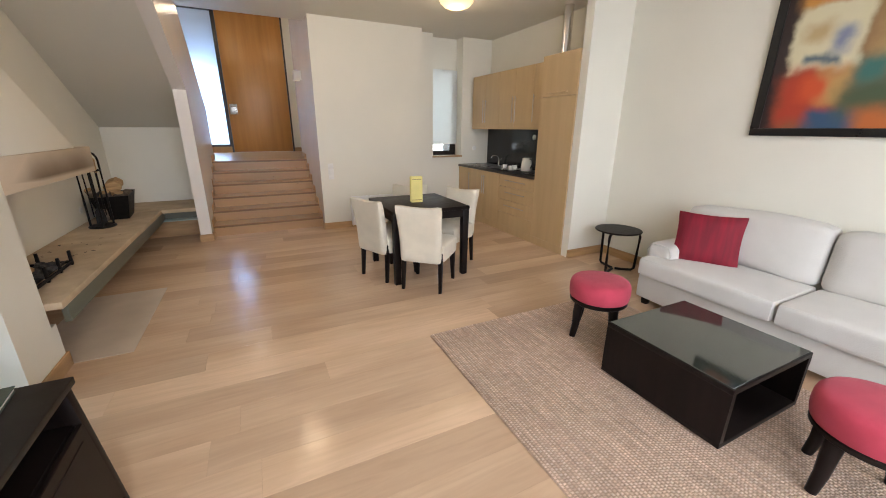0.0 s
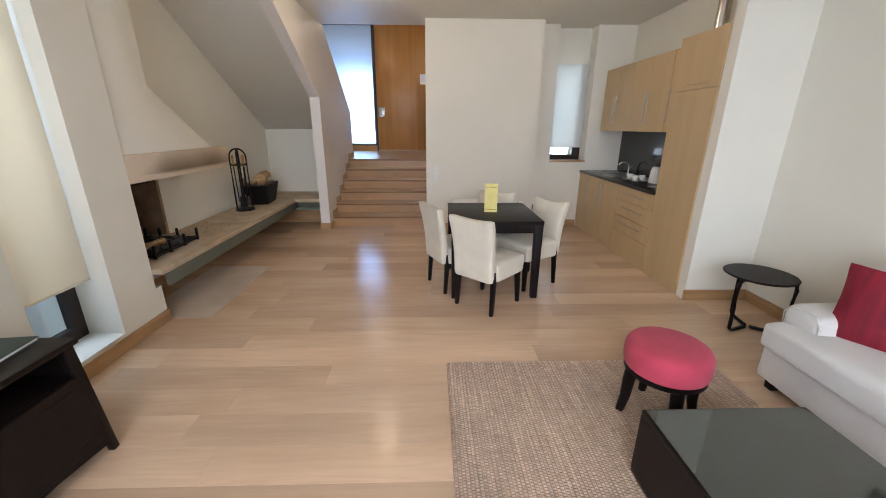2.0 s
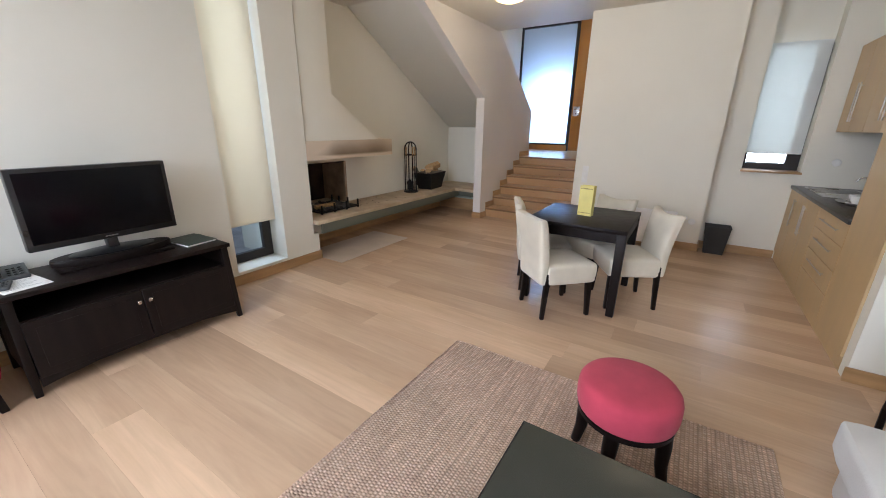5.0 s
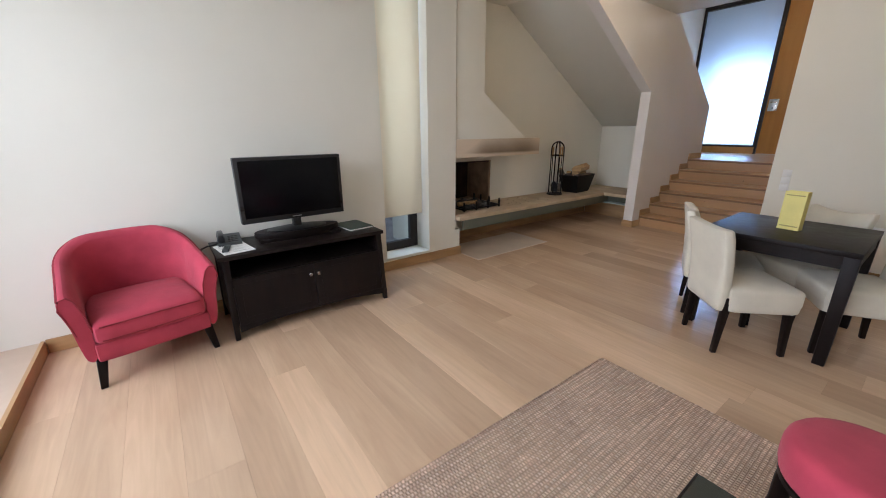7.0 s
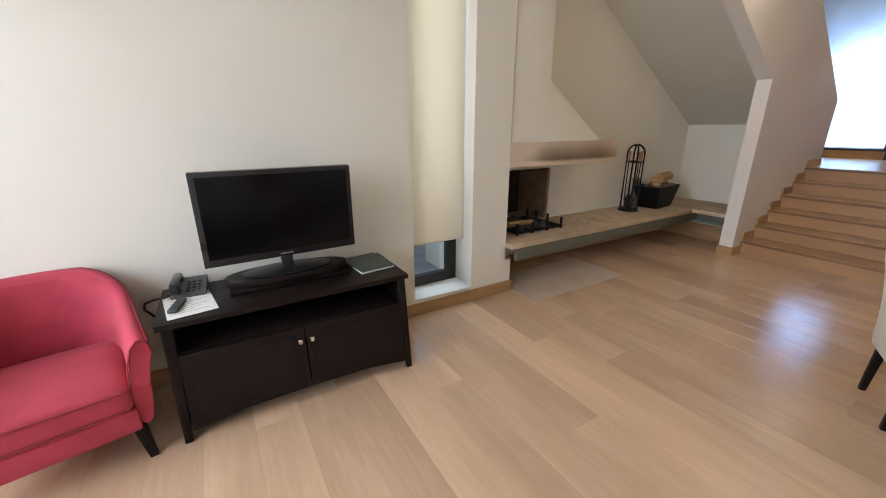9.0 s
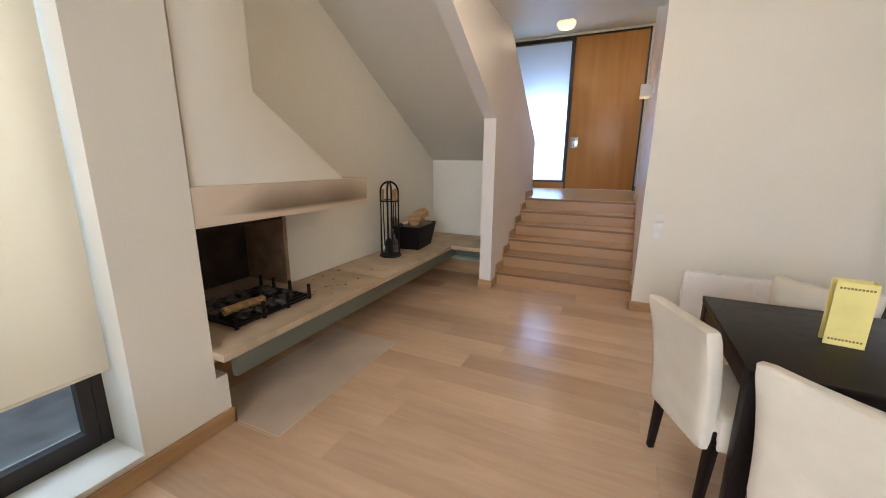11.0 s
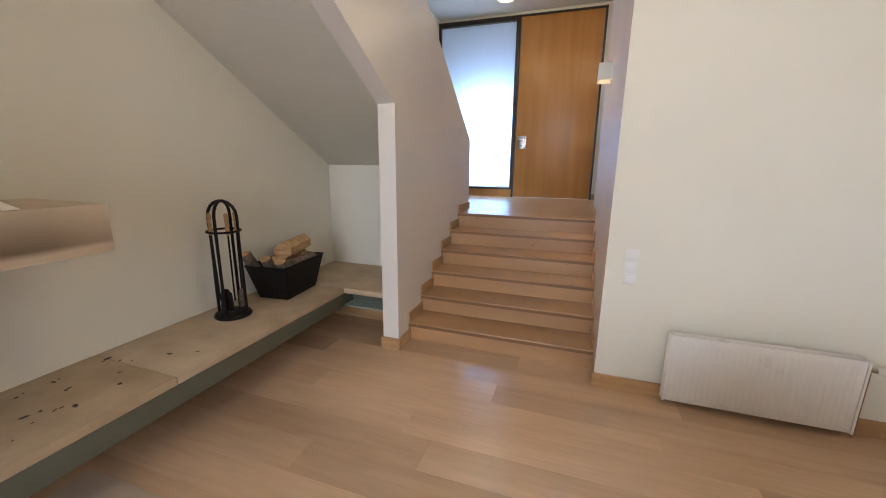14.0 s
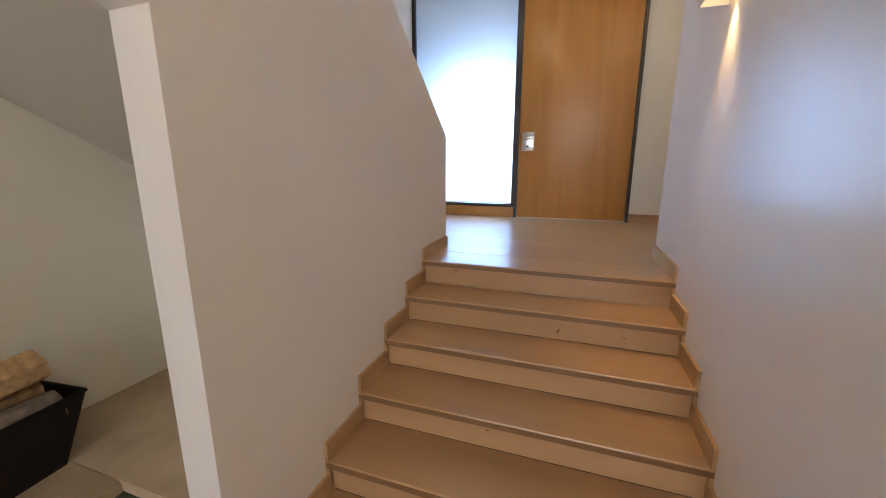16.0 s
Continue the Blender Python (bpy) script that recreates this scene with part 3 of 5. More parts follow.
# tall west window with its roller blind
ww = thing("window_west", "tall narrow window in a deep white recess", "window", kind="structure")
part("frame", merge(cube(-1.665, -1.605, 1.888, 1.938, 0.13, CEIL), cube(-1.665, -1.605, 2.390, 2.435, 0.13, CEIL), cube(-1.665, -1.605, 1.938, 2.385, 0.13, 0.18)), FRAME_DARK, ww)
part("sash", merge(cube(-1.650, -1.597, 1.938, 1.978, 0.18, CEIL), cube(-1.650, -1.597, 2.335, 2.385, 0.18, CEIL), cube(-1.650, -1.597, 1.978, 2.335, 0.18, 0.225)), FRAME_DARK, ww)
part("pane", cube(-1.630, -1.624, 1.978, 2.335, 0.225, CEIL), CLEAR, ww).visible_shadow = False
part("sill", cube(-1.605, WEST + 0.004, 1.889, 2.434, 0.115, 0.130), WALL, ww, "white painted sill")
blind = thing("roller_blind", "cream roller blind almost fully lowered over the tall window", "blind")
part("cloth", cube(-1.472, -1.469, 1.903, 2.418, 0.56, 2.90), BLIND, blind)
part("hem_bar", tube([(-1.470, 1.903, 0.557), (-1.470, 2.418, 0.557)], 0.008, 8), BLIND, blind)
part("roller", tube([(-1.470, 1.898, 2.915), (-1.470, 2.395, 2.915)], 0.022, 12), WHITE_PLASTIC, blind)

# kitchen window
kw = thing("window_kitchen", "narrow kitchen window with dark frame and oak sill", "window", kind="structure")
part("frame", merge(cube(2.70, 2.74, 6.25, 6.32, 1.03, 2.45), cube(3.21, 3.25, 6.25, 6.32, 1.03, 2.45), cube(2.74, 3.21, 6.25, 6.32, 1.03, 1.09), cube(2.74, 3.21, 6.25, 6.32, 2.40, 2.45)), FRAME_DARK, kw)
part("sash", merge(cube(3.12, 3.21, 6.23, 6.30, 1.09, 2.40), cube(2.74, 3.12, 6.23, 6.30, 1.09, 1.13)), FRAME_DARK, kw)
part("pane", cube(2.74, 3.12, 6.27, 6.275, 1.13, 2.40), CLEAR, kw).visible_shadow = False
part("sill", cube(2.69, 3.26, 5.995, 6.25, 1.03, 1.055, 0.003), SKIRT, kw, "oak window sill")
kb = thing("roller_blind", "white roller blind hanging in the kitchen window recess", "blind")
part("cloth", cube(2.712, 3.236, 6.185, 6.188, 1.255, 2.46), BLIND_WHITE, kb)
part("hem_bar", tube([(2.712, 6.186, 1.253), (3.236, 6.186, 1.253)], 0.008, 8), WHITE_PLASTIC, kb)

# garden window behind the walker
gw = thing("window_south", "wide garden window with dark frames", "window", kind="structure")
bars = [cube(x, x + 0.07, -1.34, -1.27, 0.10, 2.70) for x in (-1.15, 0.44, 2.04, 3.63)]
part("frame", merge(*bars, cube(-1.08, 3.63, -1.34, -1.27, 0.10, 0.17), cube(-1.08, 3.63, -1.34, -1.27, 2.63, 2.70)), FRAME_DARK, gw)
for a, b in ((-1.08, 0.44), (0.51, 2.04), (2.11, 3.63)):
    part("pane", cube(a, b, -1.31, -1.304, 0.17, 2.63), CLEAR, gw).visible_shadow = False

# fireplace
fp = thing("fireplace", "open fireplace with white tapering hood and mottled brown mantel", "fireplace", kind="structure")
part("hood", prism([(2.83, 1.342), (3.98, 1.342), (3.24, 1.845), (3.23, CEIL), (2.83, CEIL)], "x", -1.90, -1.375, 0.004), WALL, fp)
# mantel face in mottled brown, darker towards the bottom above a paler lip
part("mantel", cube(-1.90, -1.357, 2.812, 4.24, 1.135, 1.342, 0.004), BROWN_PLASTER, fp, "mottled brown plaster mantel, darker low down")
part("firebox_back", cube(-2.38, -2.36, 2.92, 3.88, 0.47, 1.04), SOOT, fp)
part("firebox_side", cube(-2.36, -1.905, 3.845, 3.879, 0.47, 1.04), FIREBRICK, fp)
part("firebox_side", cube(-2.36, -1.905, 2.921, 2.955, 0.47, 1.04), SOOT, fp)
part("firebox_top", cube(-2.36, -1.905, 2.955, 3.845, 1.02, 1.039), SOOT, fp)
bench = thing("hearth_bench", "long cantilevered sandstone hearth bench on a green steel beam", "hearth", kind="structure")
part("slab", merge(cube(-1.90, -1.27, 2.81, 4.35, 0.425, 0.472, 0.004), cube(-1.90, -1.27, 4.353, 5.82, 0.425, 0.472, 0.004),
                   prism([(-1.90, 5.823), (-1.27, 5.823), (-0.89, 5.823), (-0.89, 6.58), (-1.90, 6.58)], "z", 0.425, 0.472, 0.003),
                   cube(-2.36, -1.903, 2.955, 3.845, 0.425, 0.470)), STONE, bench)
part("beam", cube(-1.31, -1.275, 2.877, 5.985, 0.31, 0.425, 0.002), GREEN_STEEL, bench, "grey-green painted steel beam")
part("beam", cube(-1.275, -0.89, 5.965, 5.985, 0.31, 0.425), GREEN_STEEL, bench)
# flange top coloured paler than the beam, as light falls on it
part("flange", cube(-1.275, -0.89, 5.825, 5.965, 0.31, 0.320), LIT_STEEL, bench, "green steel flange, coloured paler for light from above")
structure("hearth_plate", cube(-1.66, -1.02, 2.893, 4.13, 0.0, 0.004), HEARTH_TILE, "thin pale limestone plate set in the floor before the hearth", "floor")

# ---- living area ----
def dining_chair():
    c = thing("dining_chair", "cream upholstered dining chair with dark tapered legs", "chair", "chairs round the dining table")
    seat = cushion(-0.225, 0.225, -0.19, 0.25, 0.300, 0.475, 0.035, 0.014, 9)
    for v in seat.verts:
        v.co.x *= 1.0 + 0.10 * (v.co.y + 0.17)
        if v.co.z < 0.36:
            v.co.y *= 0.97
    part("seat", seat, CREAM, c)
    back = cushion(-0.215, 0.215, -0.245, -0.165, 0.30, 0.830, 0.030, 0.010, 9, 1)
    for v in back.verts:
        h = (v.co.z - 0.30) / 0.555
        v.co.y -= 0.050 * h * h - 0.008 * math.cos(v.co.x * 9) * h
        v.co.x *= 0.93 + 0.02 * h + 0.12 * h ** 3
        v.co.y -= 0.030 * max(0.0, h) ** 3 * (v.co.x / 0.215) ** 2
        v.co.z += 0.030 * (v.co.x / 0.215) ** 2 * max(0.0, (h - 0.6) / 0.4)
    part("backrest", back, CREAM, c)
    part("seam", tube([(-0.222, -0.13, 0.415), (-0.228, 0.05, 0.415), (-0.222, 0.235, 0.415), (0.222, 0.235, 0.415), (0.228, 0.05, 0.415), (0.222, -0.13, 0.415)], 0.003, 6), CREAM, c)
    for sx in (-1, 1):
        part("leg", leg((sx * 0.185, 0.20, 0.36), (sx * 0.198, 0.215, 0.0), 0.023, 0.016), DARK_WOOD, c)
        part("leg", leg((sx * 0.185, -0.175, 0.40), (sx * 0.190, -0.200, 0.0), 0.022, 0.015), DARK_WOOD, c)
    return c


chair = dining_chair()
chair.matrix_basis = pose(1.35, 3.15, 0, 0, 0, -43)
for x, y, a in ((1.08, 3.60, -66), (1.845, 3.67, 119), (1.47, 4.04, 151)):
    copy_thing(chair, pose(x, y, 0, 0, 0, a))

table = thing("dining_table", "square dark-stained wooden dining table with glossy top", "table", at=pose(-0.033, 0.058, 0))
part("tabletop", cube(1.055, 1.885, 3.165, 4.035, 0.718, 0.752, 0.003), DARK_WOOD, table)
part("apron", merge(cube(1.10, 1.84, 3.175, 3.195, 0.64, 0.718), cube(1.10, 1.84, 4.005, 4.025, 0.64, 0.718), cube(1.065, 1.085, 3.21, 3.99, 0.64, 0.718), cube(1.855, 1.875, 3.21, 3.99, 0.64, 0.718)), DARK_WOOD, table)
for x in (1.094, 1.846):
    for y in (3.204, 3.996):
        part("leg", leg((x, y, 0.718), (x, y, 0.0), 0.036, 0.030), DARK_WOOD, table)

card = thing("menu_stand", "upright yellow folded menu card with printed border", "card", at=pose(1.43, 3.65, 0.752, 0, 0, -8))
part("front_panel", prism([(-0.062, 0), (0.062, 0), (0.062, 0.27), (-0.062, 0.27)], "y", -0.032, -0.029), YELLOW_CARD, card)
part("side_panel", cube(0.059, 0.062, -0.029, 0.032, 0, 0.27), YELLOW_CARD, card)
part("back_panel", cube(-0.062, 0.059, 0.029, 0.032, 0, 0.27), YELLOW_CARD, card)
for z in (0.022, 0.240):
    part("printed_border", merge(*[cube(-0.050 + 0.0105 * i, -0.043 + 0.0105 * i, -0.0335, -0.032, z, z + 0.008) for i in range(10)]), BROWN_PRINT, card)
part("printed_text", merge(*[cube(-0.035, 0.035 - 0.012 * (i % 3), -0.0332, -0.032, 0.07 + i * 0.018, 0.073 + i * 0.018) for i in range(8)]), YELLOW_CARD, card)

rug = thing("rug", "beige and brown woven jute rug on the floorboards", "rug")
pile = cube(0.955, 2.765, -0.30, 2.195, 0.0, 0.011, 0.004, 1)
part("woven_field", pile, RUG, rug)
part("edge_binding", merge(cube(0.945, 0.955, -0.30, 2.195, 0.0, 0.012, 0.003, 1), cube(0.955, 2.765, 2.195, 2.205, 0.0, 0.012, 0.003, 1)), RUG, rug)

coffee = thing("coffee_table", "low dark wooden box coffee table with open end and glass top", "table", at=pose(-0.025, 0.043, 0.008) @ Matrix.Diagonal((1, 1, 1.03, 1)))
part("top", cube(1.80, 2.54, 0.56, 1.28, 0.318, 0.346, 0.003), DARK_WOOD, coffee)
part("glass_plate", cube(1.808, 2.532, 0.568, 1.272, 0.346, 0.352, 0.002, 1), TABLE_GLASS, coffee, "smoked glass plate")
part("bottom", cube(1.80, 2.54, 0.56, 1.28, 0.015, 0.045, 0.003), DARK_WOOD, coffee)
part("side_panel", cube(1.80, 1.83, 0.56, 1.28, 0.045, 0.318), DARK_WOOD, coffee)
part("side_panel", cube(2.51, 2.54, 0.56, 1.28, 0.045, 0.318), DARK_WOOD, coffee)
part("middle_panel", cube(1.83, 2.51, 0.90, 0.93, 0.045, 0.318), DARK_WOOD, coffee)


def stool():
    s = thing("stool", "round raspberry upholstered stool with curved dark legs", "stool", "pink stools")
    part("seat", lathe([(0.02, 0.300), (0.190, 0.300), (0.205, 0.308), (0.211, 0.33), (0.213, 0.365), (0.212, 0.400), (0.207, 0.422), (0.195, 0.438), (0.17, 0.447), (0.11, 0.453), (0.01, 0.455)], 40), PINK, s)
    part("seat_ring", lathe([(0.10, 0.272), (0.196, 0.272), (0.203, 0.278), (0.203, 0.296), (0.196, 0.300), (0.10, 0.300)], 40), DARK_WOOD, s)
    for k in range(4):
        a = math.pi / 4 + k * math.pi / 2
        c, d = math.cos(a), math.sin(a)
        part("leg", tube([(0.165 * c, 0.165 * d, 0.275), (0.174 * c, 0.174 * d, 0.20), (0.178 * c, 0.178 * d, 0.10), (0.196 * c, 0.196 * d, 0.0)], [0.034, 0.032, 0.027, 0.022], 10), DARK_WOOD, s)
    return s


st = stool()
st.matrix_basis = pose(2.115, 1.705, 0.012, 0, 0, 37) @ Matrix.Diagonal((1, 1, 0.995, 1))
copy_thing(st, pose(2.10, 0.23, 0.012, 0, 0, 24))

side = thing("side_table", "round black side table on bent tube legs", "table", at=pose(3.41, 2.65, 0))
part("tabletop", lathe([(0.01, 0.452), (0.225, 0.452), (0.238, 0.458), (0.240, 0.466), (0.234, 0.472), (0.01, 0.472)], 44), DARK_WOOD, side)
for a in (200, 320, 80):
    c, d = math.cos(radians(a)), math.sin(radians(a))
    part("leg", tube([(0.02 * c, 0.02 * d, 0.015), (0.11 * c, 0.11 * d, 0.014), (0.19 * c, 0.19 * d, 0.016), (0.215 * c, 0.215 * d, 0.035), (0.222 * c, 0.222 * d, 0.20),
                      (0.230 * c, 0.230 * d, 0.39), (0.222 * c, 0.222 * d, 0.43), (0.19 * c, 0.19 * d, 0.444), (0.10 * c, 0.10 * d, 0.444)], 0.014, 8), DARK_WOOD, side)

# sofa against the east wall
sofa = thing("sofa", "off-white canvas two-seat sofa with loose cushions", "sofa", at=pose(-0.035, 0.05, 0))
part("base", cushion(2.93, 3.80, -0.15, 1.92, 0.06, 0.30, 0.03, 0.004, 5), SOFA, sofa)
for y0, y1 in ((0.895, 1.90), (-0.13, 0.885)):
    seat = cushion(2.87, 3.48, y0, y1, 0.285, 0.455, 0.038, 0.016, 9)
    part("seat_cushion", seat, SOFA, sofa)
    part("piping", tube([(2.885, y0 + 0.02, 0.315), (2.874, (y0 + y1) / 2, 0.315), (2.885, y1 - 0.02, 0.315)], 0.005, 6), SOFA, sofa)
for y0, y1 in ((1.69, 1.935), (-0.165, 0.08)):
    arm = cushion(3.0, 3.80, y0, y1, 0.30, 0.565, 0.055, 0.012, 11)
    part("armrest", arm, SOFA, sofa)
    part("arm_piping", tube([(3.012, y0 + 0.03, 0.35), (3.006, y0 + 0.012, 0.50), (3.008, y0 + 0.05, 0.556), (3.006, (y0 + y1) / 2, 0.562), (3.008, y1 - 0.05, 0.556), (3.006, y1 - 0.012, 0.50), (3.012, y1 - 0.03, 0.35)], 0.004, 6), SOFA, sofa)
part("back", cushion(3.55, 3.81, -0.15, 1.92, 0.20, 0.80, 0.06, 0.01, 7, 0), SOFA, sofa)
for y0, y1 in ((0.90, 1.90), (-0.12, 0.89)):
    bc = cushion(3.38, 3.62, y0, y1, 0.44, 0.885, 0.075, 0.035, 9, 0)
    for v in bc.verts:
        v.co.x += 0.10 * (v.co.z - 0.44)
        v.co.z += 0.012 * math.sin(v.co.y * 6)
    part("back_cushion", bc, SOFA, sofa)
for x in (3.0, 3.74):
    for y in (-0.08, 1.85):
        part("leg", leg((x, y, 0.075), (x, y, 0.0), 0.03, 0.025), DARK_WOOD, sofa)
bolster = cushion(-0.24, 0.24, -0.085, 0.085, -0.22, 0.22, 0.010, 0.0, 13, 1)
for v in bolster.verts:
    u, w = min(1.0, abs(v.co.x) / 0.24), min(1.0, abs(v.co.z) / 0.22)
    v.co.y *= max(0.05, (1 - u ** 3.2) * (1 - w ** 3.2)) ** 0.62
    v.co.x *= 1 - 0.075 * (1 - w * w) * u ** 2
    v.co.z *= 1 - 0.075 * (1 - u * u) * w ** 2
single("cushion", bolster, RED, "crimson striped square cushion leaning on the sofa", "cushion", at=pose(3.215, 1.63, 0.64, 16, 0, 118))

# painting
PAINT = material("abstract_oil_paint", (0.5, 0.2, 0.05), 0.45, vary=0.1, bump=0.4, bump_scale=60)


def paint_colours(m):
    """Soft-edged fields of paint laid over one another, their borders pulled about by the brush."""
    n, l = m.node_tree.nodes, m.node_tree.links
    co = n["Texture Coordinate"]
    warp, pull, xyz = n.new("ShaderNodeTexNoise"), n.new("ShaderNodeVectorMath"), n.new("ShaderNodeSeparateXYZ")
    warp.inputs["Scale"].default_value, warp.inputs["Detail"].default_value = 5.0, 5
    pull.operation = "MULTIPLY_ADD"
    pull.inputs[1].default_value = (0.0, 0.16, 0.16)
    l.new(co.outputs["Object"], warp.inputs["Vector"])
    l.new(warp.outputs["Color"], pull.inputs[0])
    l.new(co.outputs["Object"], pull.inputs[2])
    l.new(pull.outputs["Vector"], xyz.inputs["Vector"])
    colour = None
    base = (0.20, 0.10, 0.045)
    # y from, y to, z from, z to, softness, colour
    fields = ((0.46, 1.16, 1.95, 2.70, 0.10, (0.42, 0.27, 0.12)), (1.60, 1.80, 1.40, 2.70, 0.05, (0.035, 0.022, 0.022)), (0.46, 1.62, 2.36, 2.70, 0.05, (0.52, 0.24, 0.05)),
              (1.20, 1.62, 1.93, 2.38, 0.03, (0.66, 0.60, 0.40)), (1.25, 1.62, 1.55, 1.95, 0.07, (0.42, 0.05, 0.025)), (1.20, 1.40, 1.72, 1.95, 0.06, (0.50, 0.30, 0.11)),
              (1.33, 1.50, 1.74, 1.90, 0.06, (0.60, 0.09, 0.03)), (1.12, 1.42, 1.46, 1.68, 0.06, (0.035, 0.085, 0.16)), (0.95, 1.24, 1.60, 1.86, 0.09, (0.07, 0.10, 0.055)),
              (1.02, 1.20, 1.84, 2.02, 0.06, (0.05, 0.16, 0.14)), (0.46, 1.14, 1.46, 1.66, 0.08, (0.46, 0.13, 0.035)), (1.30, 1.52, 1.98, 2.04, 0.03, (0.12, 0.16, 0.18)),
              (1.26, 1.36, 2.05, 2.22, 0.05, (0.22, 0.25, 0.36)), (1.40, 1.56, 2.14, 2.26, 0.05, (0.50, 0.36, 0.18)), (0.55, 0.85, 1.80, 2.25, 0.10, (0.40, 0.07, 0.03)))
    for y0, y1, z0, z1, soft, paint in fields:
        edges = []
        for axis, lo, hi in (("Y", y0, y1), ("Z", z0, z1)):
            for start, flip in ((lo, False), (hi, True)):
                e = n.new("ShaderNodeMapRange")
                e.interpolation_type = "SMOOTHSTEP"
                e.inputs["From Min"].default_value, e.inputs["From Max"].default_value = start + 0.08 - soft, start + 0.08 + soft
                e.inputs["To Min"].default_value, e.inputs["To Max"].default_value = (1.0, 0.0) if flip else (0.0, 1.0)
                l.new(xyz.outputs[axis], e.inputs["Value"])
                edges.append(e.outputs["Result"])
        mask = edges[0]
        for e in edges[1:]:
            mul = n.new("ShaderNodeMath")
            mul.operation = "MULTIPLY"
            l.new(mask, mul.inputs[0])
            l.new(e, mul.inputs[1])
            mask = mul.outputs["Value"]
        mx = n.new("ShaderNodeMix")
        mx.data_type = "RGBA"
        mx.inputs["A"].default_value, mx.inputs["B"].default_value = (*base, 1), (*paint, 1)
        if colour is not None:
            l.new(colour, mx.inputs["A"])
        l.new(mask, mx.inputs["Factor"])
        colour = mx.outputs["Result"]
    l.new(colour, n["Principled BSDF"].inputs["Base Color"])


paint_colours(PAINT)
art = thing("painting", "large abstract red and orange painting in a black frame", "painting", at=pose(-0.035, 0.03, 0))
part("canvas", cube(3.82, 3.845, 0.46, 1.70, 1.53, 2.62), PAINT, art)
part("frame", merge(cube(3.81, 3.848, 0.40, 1.765, 1.47, 1.53, 0.003), cube(3.81, 3.848, 0.40, 1.765, 2.62, 2.68, 0.003), cube(3.81, 3.848, 0.40, 0.46, 1.53, 2.62), cube(3.81, 3.848, 1.70, 1.765, 1.53, 2.62)), BLACK_PLASTIC, art)

# media cabinet with television
stand = thing("tv_cabinet", "dark-stained wooden media cabinet with two doors and open shelf", "cabinet", at=pose(-0.05, 0.02, 0) @ Matrix.Diagonal((1, 1, 1.045, 1)))
part("top", cube(-1.23, -0.745, 0.285, 1.545, 0.560, 0.588, 0.004), DARK_WOOD, stand)


def leaning(bm):
    """The cabinet's front leans out towards the floor."""
    for v in bm.verts:
        v.co.x += max(0.0, 0.56 - v.co.z) * 0.13
    return bm


for y0, y1 in ((0.315, 0.345), (1.485, 1.515)):
    part("side_panel", prism([(-1.22, 0.56), (-0.775, 0.56), (-0.715, 0.10), (-1.22, 0.10)], "y", y0, y1), DARK_WOOD, stand)
part("back_panel", cube(-1.22, -1.20, 0.345, 1.485, 0.11, 0.56), DARK_WOOD, stand)
part("shelf", cube(-1.20, -0.765, 0.345, 1.485, 0.405, 0.43), DARK_WOOD, stand)
part("bottom", cube(-1.20, -0.735, 0.345, 1.485, 0.10, 0.12), DARK_WOOD, stand)
for y0, y1, hy in ((0.348, 0.912, 0.885), (0.918, 1.482, 0.945)):
    d = part("door", leaning(cube(-0.775, -0.755, y0, y1, 0.105, 0.425, 0.002, 1)), DARK_WOOD, stand)
    part("panel", leaning(cube(-0.756, -0.752, y0 + 0.05, y1 - 0.05, 0.15, 0.385, 0.001, 1)), DARK_WOOD, d)
    part("knob", leaning(cube(-0.752, -0.735, hy - 0.011, hy + 0.011, 0.340, 0.365, 0.003, 1)), CHROME, d, "small square steel knob")
part("skirt", leaning(prism([(0.345, 0.105), (0.345, 0.055), (0.42, 0.065), (0.60, 0.085), (0.915, 0.09), (1.23, 0.085), (1.41, 0.065), (1.485, 0.055), (1.485, 0.105)], "x", -0.775, -0.757)), DARK_WOOD, stand)
for y, sy in ((0.330, -1), (1.500, 1)):
    part("leg", leg((-0.778, y, 0.56), (-0.708, y + sy * 0.010, 0.0), 0.024, 0.017), DARK_WOOD, stand)
    part("leg", leg((-1.205, y, 0.56), (-1.215, y + sy * 0.010, 0.0), 0.022, 0.016), DARK_WOOD, stand)

tv = thing("television", "black flat-screen television on a glossy oval foot", "television", at=pose(-1.085, 0.935, 0.028, 0, 0, 2))
part("casing", cube(-0.045, 0.018, -0.405, 0.405, 0.735, 1.225, 0.006), BLACK_PLASTIC, tv)
part("screen", cube(0.018, 0.020, -0.378, 0.378, 0.775, 1.200), SCREEN, tv)
part("badge", cube(0.020, 0.022, -0.035, 0.035, 0.752, 0.758), STEEL, tv, "small silver maker's mark bar")
part("neck", leg((-0.02, 0, 0.76), (-0.01, 0, 0.67), 0.03, 0.03), BLACK_PLASTIC, tv)
foot = lathe([(0.01, 0.656), (0.235, 0.656), (0.24, 0.662), (0.16, 0.672), (0.01, 0.676)], 40)
for v in foot.verts:
    v.co.x *= 0.48
part("foot", foot, BLACK_PLASTIC, tv)
platform = thing("swivel_board", "dark wooden swivel board under the television", "board", at=pose(-0.05, 0.02, 0.0265))
part("lower_board", cube(-1.16, -0.93, 0.60, 1.24, 0.588, 0.612, 0.004), DARK_WOOD, platform)
top = lathe([(0.01, 0.612), (0.33, 0.612), (0.335, 0.618), (0.335, 0.650), (0.33, 0.656), (0.01, 0.656)], 48)
for v in top.verts:
    v.co = Vector((v.co.x * 0.38 - 1.04, v.co.y + 0.92, v.co.z))
part("upper_board", top, DARK_WOOD, platform)

